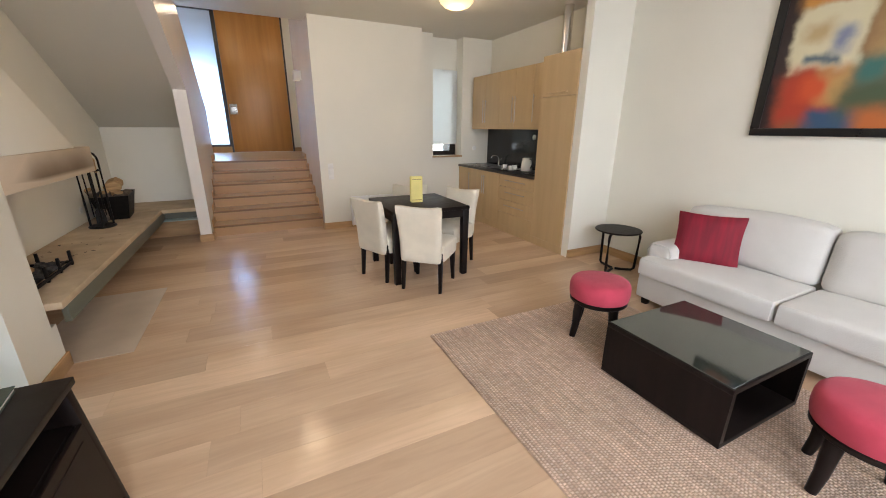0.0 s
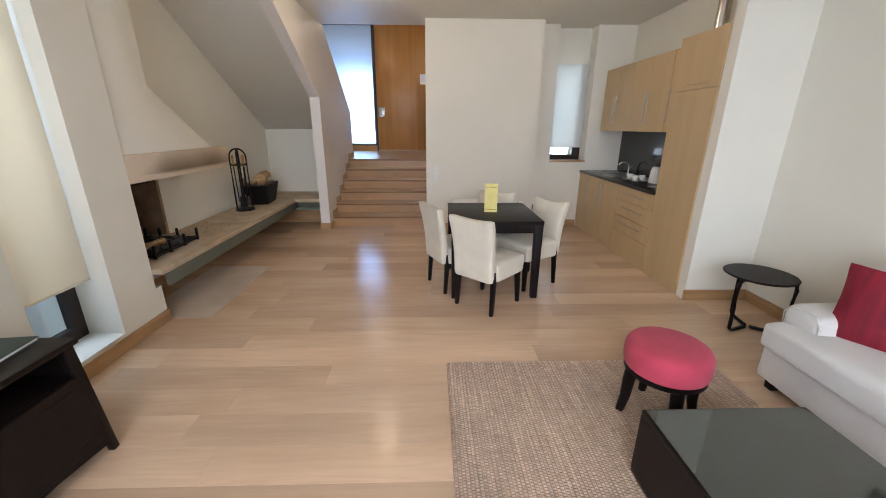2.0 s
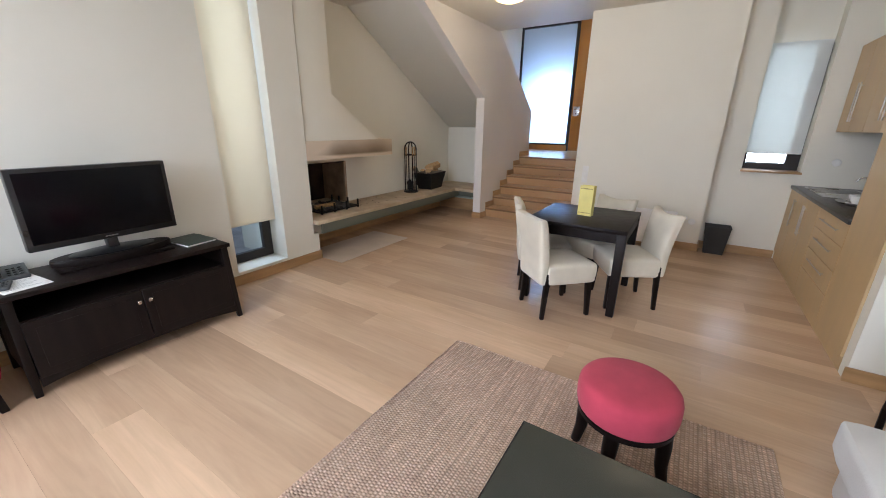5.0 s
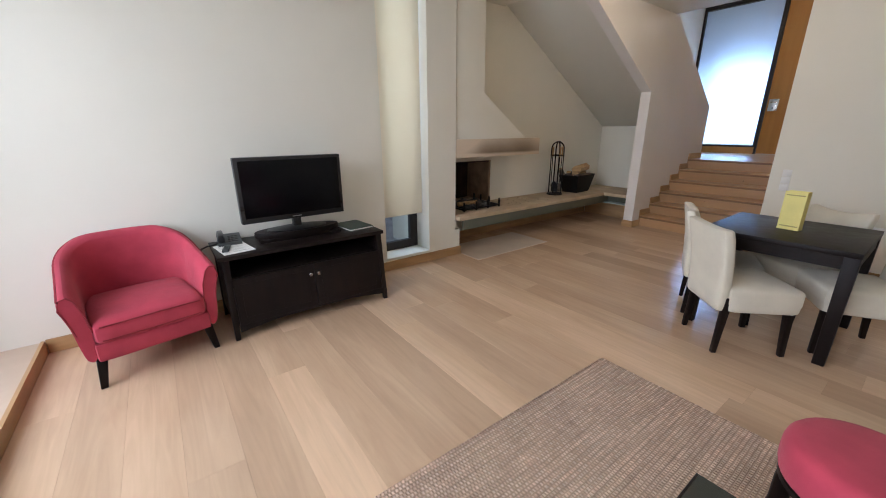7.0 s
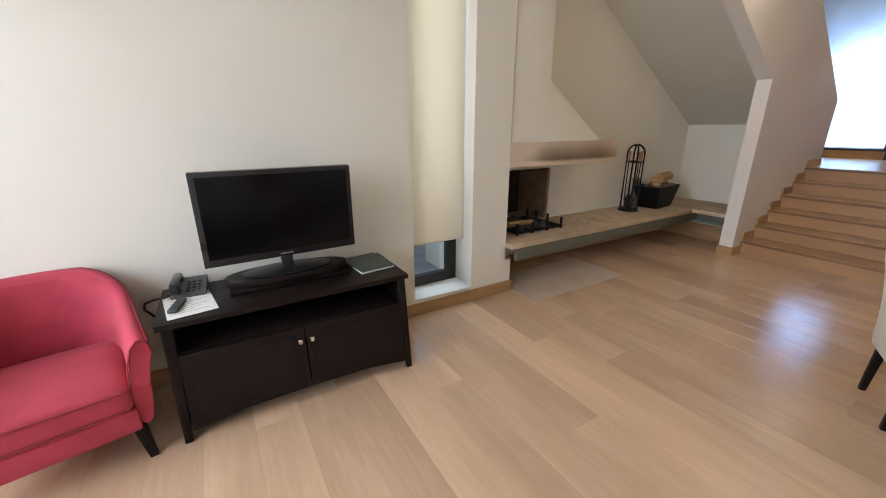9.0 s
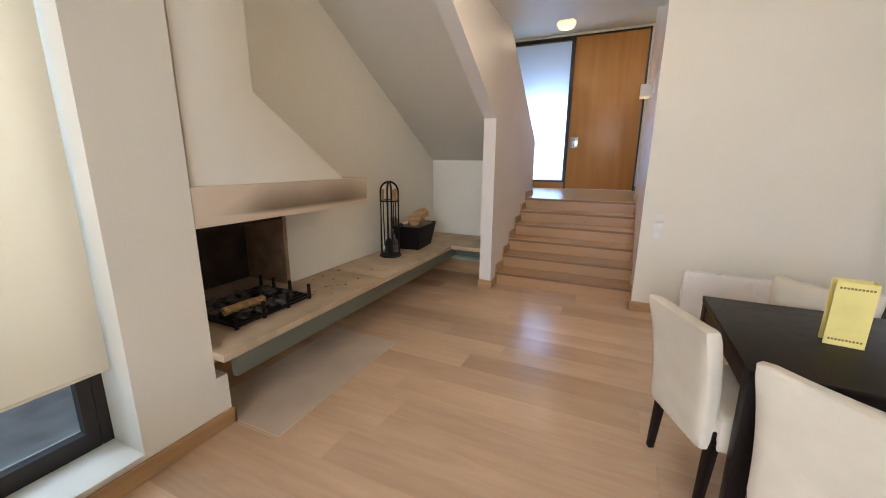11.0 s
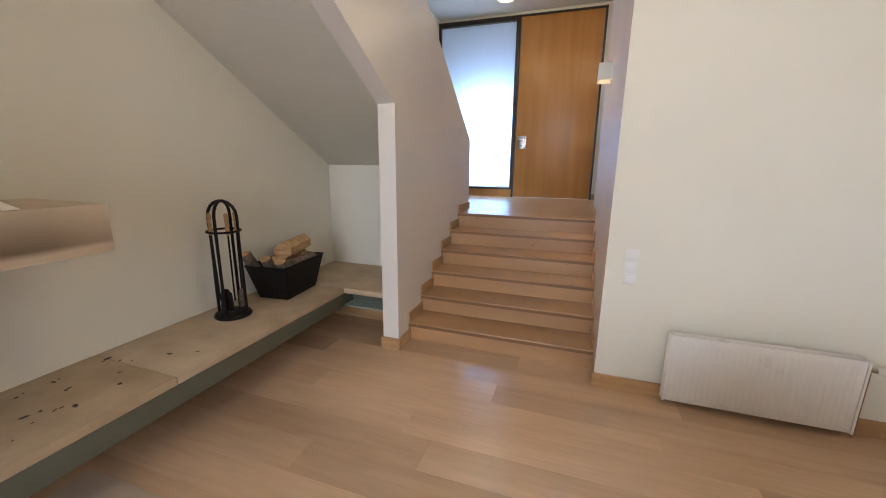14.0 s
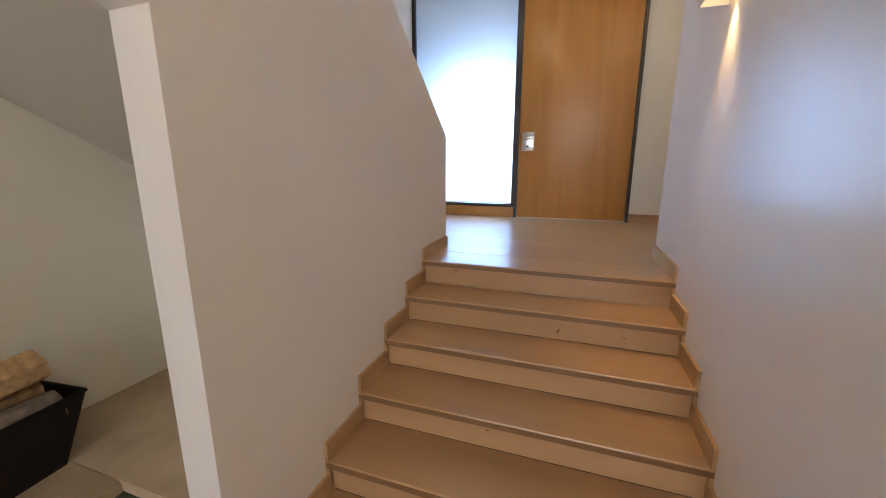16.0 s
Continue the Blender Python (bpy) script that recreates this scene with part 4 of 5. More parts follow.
folder = thing("folder", "dark green leatherette guest folder lying closed", "folder", at=pose(-1.08, 1.415, 0.6145, 0, 0, 6))
part("cover", cube(-0.15, 0.15, -0.115, 0.115, 0.016, 0.020, 0.001, 1), GREEN_FOLDER, folder)
part("cover", cube(-0.15, 0.15, -0.115, 0.115, 0.0, 0.004, 0.001, 1), GREEN_FOLDER, folder)
part("spine", cube(-0.152, -0.15, -0.115, 0.115, 0.0, 0.020), GREEN_FOLDER, folder)
part("pages", cube(-0.148, 0.145, -0.11, 0.11, 0.004, 0.016), PAPER, folder)
sheet = thing("paper_sheet", "white printed information sheet lying on the cabinet", "paper", at=pose(-1.00, 0.440, 0.6145, 0, 0, 8))
part("page", cube(-0.148, 0.148, -0.105, 0.105, 0.0, 0.0012), PAPER, sheet)
part("print", merge(*[cube(-0.12 + i * 0.024, -0.117 + i * 0.024, -0.08, 0.075 - 0.03 * (i % 3), 0.0012, 0.0016) for i in range(10)]), INK, sheet)
remote = thing("remote_control", "short dark grey remote control on the paper sheet", "remote", at=pose(-0.98, 0.390, 0.6165, 0, 0, -14))
part("body", cube(-0.075, 0.075, -0.022, 0.022, 0.0, 0.018, 0.006), GREY_PLASTIC, remote)
for i in range(4):
    for j in range(2):
        part("button", cube(-0.05 + i * 0.028, -0.038 + i * 0.028, -0.012 + j * 0.015, -0.003 + j * 0.015, 0.018, 0.021, 0.001, 1), BLACK_PLASTIC, remote)
phone = thing("telephone", "dark grey desk telephone with handset and cord", "telephone", at=pose(-1.18, 0.420, 0.6145, 0, 0, -4))
part("base", prism([(-0.09, 0), (0.09, 0), (0.09, 0.022), (-0.09, 0.055)], "y", -0.06, 0.10, 0.004), GREY_PLASTIC, phone)
part("handset", merge(cube(-0.10, 0.10, -0.055, -0.015, 0.062, 0.085, 0.010), cube(-0.10, -0.045, -0.058, -0.012, 0.045, 0.070, 0.008), cube(0.045, 0.10, -0.058, -0.012, 0.030, 0.070, 0.008)), BLACK_PLASTIC, phone)
for i in range(4):
    for j in range(3):
        part("key", cube(-0.04 + i * 0.03, -0.022 + i * 0.03, 0.01 + j * 0.025, 0.026 + j * 0.025, 0.040 - i * 0.0055, 0.049 - i * 0.0055, 0.002, 1), BLACK_PLASTIC, phone)
part("cord", tube([(0.05 + 0.0, -0.06, 0.02), (0.07, -0.10, 0.012), (0.10, -0.13, 0.02), (0.08, -0.17, 0.0), (0.03, -0.19, -0.05), (-0.03, -0.17, -0.12)], 0.006, 8), BLACK_PLASTIC, phone)

# tub armchair
tub = thing("armchair", "raspberry upholstered tub armchair with dark tapered legs", "armchair", at=pose(-0.968, -0.14, 0, 0, 0, -80))


def tub_shell():
    """The wrap-round back and arms: high behind, sinking to the front, where the arms roll outwards over flat front faces."""
    bm = bmesh.new()
    n = 44
    rows = []
    for i in range(n + 1):
        u = i / n
        a = radians(40 - 260 * u)
        c, s = math.cos(a), math.sin(a)
        f = abs(2 * u - 1)
        drop = max(0.0, (f - 0.22) / 0.78)
        top = 0.80 - 0.215 * drop ** 1.25
        roll = max(0.0, (f - 0.55) / 0.45) ** 1.5
        if s > 0:
            ox, oy = math.copysign(0.355 + 0.012 * s, c), -0.02 + 0.30 * s / math.sin(radians(40))
            ix, iy = ox * 0.79, oy
        else:
            ox, oy = 0.355 * math.copysign(abs(c) ** 0.8, c), -0.02 - 0.33 * abs(s) ** 0.9
            ix, iy = ox * 0.79, -0.02 + (oy + 0.02) * 0.77
        lean = 1.04 if s < 0 else 1.0
        out = math.copysign(1.0, c) * roll
        rows.append([bm.verts.new(p) for p in (
            (ox * 0.94, oy * 0.95 if s < 0 else oy, 0.165), (ox * 0.97, oy * 0.98 if s < 0 else oy, 0.36), (ox * 1.01 + 0.006 * out, oy * lean, top - 0.12),
            (ox * 1.02 + 0.022 * out, oy * lean, top - 0.045 - 0.012 * roll), (ox * 0.995 + 0.020 * out, oy * lean * 0.99, top - 0.004), ((ox + ix) * 0.51 + 0.016 * out, (oy + iy) / 2 * lean, top + 0.006),
            (ix * 1.05 + 0.022 * out, iy, top - 0.022), (ix + 0.008 * out, iy, top - 0.11), (ix * 0.99, iy, 0.36), (ix * 0.97, iy, 0.165))])
    m = len(rows[0])
    for a, b in zip(rows, rows[1:]):
        for k in range(m):
            bm.faces.new((a[k], b[k], b[(k + 1) % m], a[(k + 1) % m]))
    bm.faces.new(rows[0])
    bm.faces.new(rows[-1][::-1])
    bmesh.ops.recalc_face_normals(bm, faces=bm.faces)
    crease = bm.edges.layers.float.new("crease_edge")
    for row in (rows[0], rows[-1]):
        for p, q in zip(row, row[1:] + row[:1]):
            bm.edges.get((p, q))[crease] = 0.9
    rim = [tuple(r[4].co) for r in rows]
    fronts = [[tuple(v.co) for v in row[1:9]] for row in (rows[0], rows[-1])]
    return bm, rim, fronts


shell, rim, fronts = tub_shell()
wrap = part("backrest", shell, PINK, tub)
wrap.data.shade_smooth()
wrap.modifiers.new("soft", "SUBSURF").render_levels = 2
wrap.modifiers["soft"].levels = 2
part("piping", tube([(x * 0.997, y * 0.997, z - 0.007) for x, y, z in rim], 0.0055, 6), PIPING, tub, "dark red piping")
for front in fronts:
    part("arm_piping", tube([(x * 0.985, y, z - 0.004) for x, y, z in front], 0.0045, 6), PIPING, tub)
part("seat_cushion", cushion(-0.285, 0.285, -0.25, 0.315, 0.265, 0.415, 0.05, 0.032, 11), PINK, tub)
part("seat_piping", merge(tube([(-0.25, 0.312, 0.385), (0.0, 0.318, 0.390), (0.25, 0.312, 0.385)], 0.005, 6), tube([(-0.25, 0.312, 0.300), (0.0, 0.318, 0.298), (0.25, 0.312, 0.300)], 0.004, 6)), PIPING, tub)
part("front_rail", cushion(-0.29, 0.29, 0.20, 0.305, 0.165, 0.285, 0.02, 0.004, 5, 1), PINK, tub)
part("seat_base", cube(-0.30, 0.30, -0.30, 0.22, 0.165, 0.28, 0.01), PINK, tub)
for sx in (-1, 1):
    part("leg", leg((sx * 0.275, 0.245, 0.172), (sx * 0.300, 0.275, 0.0), 0.026, 0.017), DARK_WOOD, tub)
    part("leg", leg((sx * 0.23, -0.27, 0.172), (sx * 0.24, -0.30, 0.0), 0.026, 0.017), DARK_WOOD, tub)

# ---- kitchen ----
ORIGIN = pose(-0.035, 0.015, 0)


def bar_handle(parent, p, q, stand=0.022):
    a, b = Vector(p), Vector(q)
    off = Vector((-stand, 0, 0))
    d = (b - a) * 0.08
    part("handle", merge(tube([a + off, b + off], 0.006, 8), tube([a + d, a + d + off], 0.004, 6), tube([b - d, b - d + off], 0.004, 6)), SATIN_STEEL, parent, "slim satin steel bar handle")


for y0, y1, doors in ((5.575, 6.00, ((5.577, 5.998, 5.60),)), (4.705, 5.575, ((5.142, 5.573, 5.17), (4.707, 5.138, 5.11)))):
    unit = thing("base_cabinet", "pale oak kitchen base cabinet with steel bar handles", "cabinet", "kitchen base cabinets")
    part("body", cube(3.27, 3.835, y0 + 0.001, y1 - 0.001, 0.10, 0.868), KITCHEN_OAK, unit)
    part("plinth", cube(3.262, 3.30, y0 + 0.001, y1 - 0.001, 0.0, 0.10), KITCHEN_OAK, unit)
    for a, b, hy in doors:
        d = part("door", cube(3.25, 3.27, a, b, 0.105, 0.865, 0.002, 1), KITCHEN_OAK, unit)
        bar_handle(d, (3.25, hy, 0.50), (3.25, hy, 0.80))
unit = thing("drawer_cabinet", "pale oak kitchen drawer cabinet with four drawers", "cabinet", "kitchen base cabinets")
part("body", cube(3.27, 3.835, 3.886, 4.704, 0.10, 0.868), KITCHEN_OAK, unit)
part("plinth", cube(3.262, 3.30, 3.886, 4.704, 0.0, 0.10), KITCHEN_OAK, unit)
for z0, z1 in ((0.695, 0.865), (0.50, 0.691), (0.305, 0.496), (0.105, 0.301)):
    d = part("drawer", cube(3.25, 3.27, 3.89, 4.70, z0, z1, 0.002, 1), KITCHEN_OAK, unit)
    if z0 > 0.2:
        zh = z1 - 0.075
        bar_handle(d, (3.25, 4.05, zh), (3.25, 4.52, zh))

worktop = thing("worktop", "black kitchen worktop along the oak cabinets", "worktop")
part("board", cube(3.235, 3.845, 3.886, 6.003, 0.870, 0.905, 0.003), BLACK_TOP, worktop)
sink = thing("sink", "stainless steel inset sink with drainer", "sink")
part("rim", merge(cube(3.33, 3.76, 5.08, 5.10, 0.905, 0.910), cube(3.33, 3.76, 5.86, 5.88, 0.905, 0.910), cube(3.33, 3.35, 5.10, 5.86, 0.905, 0.910), cube(3.74, 3.76, 5.10, 5.86, 0.905, 0.910)), STEEL, sink)
part("basin", cube(3.35, 3.74, 5.10, 5.48, 0.905, 0.9065), STEEL, sink)
part("drainer", merge(*[cube(3.37, 3.72, 5.52 + i * 0.04, 5.54 + i * 0.04, 0.905, 0.909, 0.001, 1) for i in range(8)]), STEEL, sink)
tap = thing("tap", "chrome single-lever kitchen tap", "tap", at=pose(3.77, 5.50, 0.905) @ Matrix.Scale(0.85, 4))
part("body", lathe([(0.024, 0), (0.024, 0.01), (0.018, 0.02), (0.018, 0.09), (0.015, 0.10)], 20), CHROME, tap)
part("spout", tube([(0, 0, 0.09), (-0.01, 0.0, 0.16), (-0.06, 0.02, 0.20), (-0.13, 0.04, 0.19), (-0.16, 0.05, 0.15)], 0.011, 10), CHROME, tap)
part("lever", tube([(0, 0, 0.10), (0.02, -0.03, 0.12), (0.03, -0.07, 0.14)], 0.006, 8), CHROME, tap)
tray = thing("tray", "oval steel tray with tea things", "tray", at=pose(3.53, 4.80, 0.905))
dish = lathe([(0.01, 0.0), (0.15, 0.0), (0.17, 0.012), (0.175, 0.014), (0.15, 0.004), (0.01, 0.004)], 36)
for v in dish.verts:
    v.co.y *= 1.35
part("dish", dish, STEEL, tray)


def cup(x, y, a):
    c = thing("cup", "white porcelain cup standing on its saucer", "cup", "cups on the worktop", at=pose(x, y, 0.910, 0, 0, a))
    part("bowl", lathe([(0.018, 0.008), (0.022, 0.008), (0.036, 0.03), (0.040, 0.062), (0.037, 0.062), (0.033, 0.03), (0.01, 0.014)], 24), PORCELAIN, c)
    part("saucer", lathe([(0.01, 0.0), (0.035, 0.0), (0.066, 0.010), (0.066, 0.013), (0.035, 0.007), (0.01, 0.007)], 28), PORCELAIN, c)
    part("handle", tube([(0.036, 0, 0.052), (0.055, 0, 0.050), (0.058, 0, 0.035), (0.036, 0, 0.022)], 0.004, 6), PORCELAIN, c)


for x, y, a in ((3.50, 4.93, 20), (3.58, 4.78, 100), (3.46, 4.72, 60)):
    cup(x, y, a)
kettle = thing("kettle", "white electric kettle on the worktop", "kettle", at=pose(3.64, 4.56, 0.905) @ Matrix.Scale(1.12, 4))
part("body", lathe([(0.02, 0), (0.075, 0), (0.078, 0.02), (0.070, 0.12), (0.058, 0.17), (0.02, 0.18)], 28), PORCELAIN, kettle)
part("lid", lathe([(0.01, 0.18), (0.045, 0.178), (0.02, 0.195), (0.008, 0.205)], 20), GREY_PLASTIC, kettle)
part("handle", tube([(0, -0.06, 0.16), (0, -0.105, 0.15), (0, -0.11, 0.08), (0, -0.075, 0.04)], 0.010, 8), GREY_PLASTIC, kettle)
part("spout", tube([(0, 0.06, 0.12), (0, 0.09, 0.16)], [0.018, 0.012], 8), PORCELAIN, kettle)
hob = thing("hob", "black glass two-ring cooking hob", "hob")
part("plate", cube(3.35, 3.78, 3.93, 4.26, 0.905, 0.911, 0.002, 1), BACKSPLASH, hob)
for x in (3.46, 3.66):
    part("ring", lathe([(0.06, 0.911), (0.078, 0.911), (0.078, 0.913), (0.06, 0.913)], 28, (x, 4.09, 0)), GREY_PLASTIC, hob)
# plain white upright sheet beside the tall cabinet
single("white_upright", cube(3.27, 3.80, 3.889, 3.897, 0.905, 1.32, 0.002, 1), WHITE_PLASTIC, "plain white upright panel against the tall cabinet", "panel")
structure("backsplash", cube(3.803, 3.814, 3.901, 6.018, 0.905, 1.505), BACKSPLASH, "black backsplash panel between worktop and wall cabinets", "backsplash")

cuts = (3.886, 4.29, 4.70, 5.105, 5.51, 5.915)
for a, b, hs in ((3.886, 4.29, (4.255,)), (4.29, 5.105, (4.665, 4.735)), (5.105, 5.915, (5.475, 5.545))):
    unit = thing("wall_cabinet", "pale oak kitchen wall cabinet with steel bar handles", "cabinet", "kitchen wall cabinets")
    part("body", cube(3.47, 3.845, a + 0.001, b - 0.001, 1.505, 2.335), KITCHEN_OAK, unit)
    mid = [y for y in cuts if a < y < b]
    for d0, d1, hy in zip([a] + mid, mid + [b], hs):
        d = part("door", cube(3.45, 3.47, d0 + 0.002, d1 - 0.002, 1.505, 2.335, 0.002, 1), KITCHEN_OAK, unit)
        bar_handle(d, (3.45, hy, 1.60), (3.45, hy, 1.96))

tall = thing("tall_cabinet", "tall pale oak cabinet housing the fridge", "cabinet")
part("body", cube(3.27, 3.845, 3.278, 3.884, 0.10, 2.345), KITCHEN_OAK, tall)
part("plinth", cube(3.262, 3.30, 3.278, 3.884, 0.0, 0.10), KITCHEN_OAK, tall)
part("door", cube(3.25, 3.27, 3.28, 3.882, 0.105, 1.875, 0.002, 1), KITCHEN_OAK, tall)
d = part("upper_door", cube(3.25, 3.27, 3.28, 3.882, 1.883, 2.345, 0.002, 1), KITCHEN_OAK, tall)
part("grip", cube(3.232, 3.25, 3.42, 3.74, 1.918, 1.932, 0.003, 1), KITCHEN_OAK, d, "long oak grip strip")
pipe = thing("flue_pipe", "shiny chrome vent pipe rising from the cabinets to the ceiling", "pipe", at=pose(3.62, 3.93, 0))
part("tube", lathe([(0.055, 2.345), (0.055, 2.948)], 24), CHROME, pipe)
part("collar", lathe([(0.056, 2.345), (0.066, 2.345), (0.066, 2.375), (0.056, 2.375)], 24), CHROME, pipe)
bin_ = thing("waste_bin", "small square charcoal waste bin on the floor by the wall", "bin", at=pose(2.635, 5.86, 0))


def tapered_box(low, high, z0, z1):
    bm = cube(-1, 1, -1, 1, z0, z1)
    for v in bm.verts:
        s = low if v.co.z < (z0 + z1) / 2 else high
        v.co.x *= s[0]
        v.co.y *= s[1]
    return bm


bucket = tapered_box((0.105, 0.085), (0.135, 0.110), 0.0, 0.350)
lid_faces = [f for f in bucket.faces if f.normal.z > 0.9 or f.calc_center_median().z > 0.34]
inner = bmesh.ops.inset_region(bucket, faces=lid_faces, thickness=0.006)
for v in {v for f in lid_faces for v in f.verts}:
    v.co.z = 0.02
    v.co.x *= 0.78
    v.co.y *= 0.78
part("bucket", bucket, BIN_GREY, bin_, smooth=False)
part("rim", merge(cube(-0.139, 0.139, -0.114, -0.106, 0.342, 0.354), cube(-0.139, 0.139, 0.106, 0.114, 0.342, 0.354), cube(-0.139, -0.131, -0.106, 0.106, 0.342, 0.354), cube(0.131, 0.139, -0.106, 0.106, 0.342, 0.354)), BIN_GREY, bin_)

# ---- wall fittings ----
ORIGIN = Matrix.Identity(4)
rad = thing("radiator", "white ribbed steel panel radiator under the switches", "radiator", at=pose(-0.015, 0, -0.036) @ Matrix.Diagonal((1, 1, 1.077, 1)))
part("front_panel", cube(1.20, 2.14, 5.702, 5.712, 0.075, 0.485, 0.004), WHITE_ENAMEL, rad)
for i in range(30):
    part("rib", cube(1.222 + i * 0.0305, 1.240 + i * 0.0305, 5.7003, 5.7022, 0.105, 0.455, 0.0008, 1), WHITE_ENAMEL, rad)
part("back_panel", cube(1.20, 2.14, 5.752, 5.760, 0.075, 0.475), WHITE_ENAMEL, rad)
part("side_cover", cube(1.188, 1.200, 5.694, 5.765, 0.072, 0.490, 0.002, 1), WHITE_ENAMEL, rad)
part("side_cover", cube(2.140, 2.152, 5.694, 5.765, 0.072, 0.490, 0.002, 1), WHITE_ENAMEL, rad)
part("top_grille", merge(cube(1.20, 2.14, 5.698, 5.708, 0.486, 0.492), cube(1.20, 2.14, 5.752, 5.762, 0.486, 0.492), *[cube(1.215 + i * 0.0155, 1.222 + i * 0.0155, 5.708, 5.752, 0.484, 0.489) for i in range(59)]), WHITE_ENAMEL, rad)
for x in (1.32, 2.02):
    part("bracket", cube(x, x + 0.03, 5.760, 5.799, 0.12, 0.44), WHITE_ENAMEL, rad)
valve = part("valve", tube([(2.152, 5.73, 0.435), (2.20, 5.73, 0.435)], 0.012, 10), CHROME, rad)
part("thermostat_head", tube([(2.20, 5.73, 0.435), (2.21, 5.73, 0.435), (2.265, 5.73, 0.435), (2.27, 5.73, 0.435)], [0.016, 0.022, 0.020, 0.014], 14), WHITE_PLASTIC, valve)
part("feed_pipe", tube([(2.17, 5.73, 0.42), (2.17, 5.73, 0.06), (2.17, 5.75, 0.012), (2.17, 5.775, 0.0)], 0.008, 8), CHROME, rad)

for z in (0.925, 0.845, 0.765):
    sw = thing("light_switch", "square white light switch on the wall", "switch", "stacked light switches")
    part("plate", cube(0.875, 0.955, 5.790, 5.799, z, z + 0.076, 0.003), WHITE_PLASTIC, sw)
    part("rocker", cube(0.890, 0.940, 5.785, 5.790, z + 0.014, z + 0.062, 0.003), WHITE_PLASTIC, sw)


def socket(p, rz):
    s = thing("wall_socket", "round white recessed wall socket", "socket", at=pose(*p, 90, 0, rz))
    part("plate", lathe([(0.024, 0), (0.040, 0), (0.040, 0.006), (0.036, 0.009), (0.024, 0.009)], 26), WHITE_PLASTIC, s)
    part("well", lathe([(0.002, 0.0), (0.023, 0.0), (0.023, 0.003), (0.002, 0.003)], 22), GREY_PLASTIC, s)


socket((-1.899, 5.32, 0.62), 90)
socket((2.31, 5.799, 0.38), 0)
socket((3.52, 6.019, 1.18), 0)
socket((3.802, 4.69, 1.39), -90)

sconce = thing("wall_sconce", "white box wall lamp shining up and down", "wall lamp")
part("box", merge(cube(0.650, 0.657, 7.01, 7.21, 2.26, 2.40), cube(0.657, 0.764, 7.01, 7.017, 2.26, 2.40), cube(0.657, 0.764, 7.203, 7.21, 2.26, 2.40)), WHITE_PLASTIC, sconce)
part("diffuser", cube(0.69, 0.74, 7.06, 7.16, 2.315, 2.345), SCONCE_GLOW, sconce, "warm lit lamp glass")


def dome_lamp(x, y):
    d = thing("ceiling_lamp", "lit opal glass dome lamp on the ceiling", "ceiling lamp", "ceiling dome lamps", at=pose(x, y, CEIL))
    part("shade", lathe([(0.20, -0.006), (0.205, -0.02), (0.19, -0.06), (0.15, -0.10), (0.08, -0.125), (0.01, -0.13)], 36), OPAL, d)
    part("rim", lathe([(0.16, -0.0005), (0.21, -0.0005), (0.212, -0.012), (0.205, -0.018), (0.16, -0.018)], 36), CHROME, d)


dome_lamp(2.22, 4.30)
dome_lamp(0.17, 4.50)


def pendant(x, y):
    p = thing("pendant_lamp", "lit opal disc lamp hanging on a short stem", "pendant lamp", "hall pendant lamps", at=pose(x, y, HALL_CEIL))
    part("canopy", lathe([(0.01, -0.0005), (0.045, -0.0005), (0.045, -0.05), (0.01, -0.055)], 20), GREY_PLASTIC, p)
    part("stem", lathe([(0.008, -0.05), (0.008, -0.21)], 12), GREY_PLASTIC, p)
    part("shade", lathe([(0.02, -0.195), (0.10, -0.205), (0.145, -0.235), (0.15, -0.27), (0.11, -0.325), (0.01, -0.355)], 32), OPAL, p)


pendant(-0.50, 8.6)
pendant(0.98, 8.6)

# ---- hearth things ----
tools = thing("fireplace_tool_stand", "black wrought-iron stand with hanging fireplace tools", "fire tools", at=pose(-1.66, 5.05, 0.472, 0, 0, 20) @ Matrix.Diagonal((1, 1, 1.05, 1)))
part("base", lathe([(0.01, 0), (0.115, 0), (0.120, 0.008), (0.112, 0.022), (0.05, 0.030), (0.01, 0.030)], 36), IRON, tools)
hoop = [(-0.095, 0, 0.02), (-0.095, 0, 0.25), (-0.095, 0, 0.66)] + [(-0.095 * math.cos(radians(a)), 0, 0.66 + 0.10 * math.sin(radians(a))) for a in range(20, 180, 20)] + [(0.095, 0, 0.66), (0.095, 0, 0.25), (0.095, 0, 0.02)]
part("hoop", tube(hoop, 0.010, 10), IRON, tools)
part("hoop", tube([(0, p[0], p[2]) for p in hoop], 0.010, 10), IRON, tools)
part("ring", tube([(0.10 * math.cos(i * math.pi / 14), 0.10 * math.sin(i * math.pi / 14), 0.57) for i in range(28)], 0.007, 8, True), IRON, tools)
for x, y in ((0.055, 0.055), (-0.055, -0.055), (0.055, -0.055)):
    tl = part("tool_rod", tube([(x, y, 0.55), (x * 0.9, y * 0.9, 0.12)], 0.006, 8), IRON, tools)
    part("tool_grip", lathe([(0.008, 0.55), (0.014, 0.56), (0.011, 0.62), (0.015, 0.68), (0.006, 0.69)], 12, (x, y, 0)), SPLIT_WOOD, tl, "turned wooden grip")
part("shovel_blade", prism([(-0.045, 0.05), (0.045, 0.05), (0.038, 0.17), (0.012, 0.20), (-0.012, 0.20), (-0.038, 0.17)], "y", -0.062, -0.057), IRON, tools)
part("brush_head", lathe([(0.008, 0.17), (0.020, 0.16), (0.028, 0.05), (0.006, 0.05)], 12, (0.05, 0.05, 0)), BARK, tools)

basket = thing("log_basket", "black tapering metal log basket on the hearth", "basket", at=pose(-1.655, 5.60, 0.472, 0, 0, 6) @ Matrix.Diagonal((1, 1, 1.07, 1)))


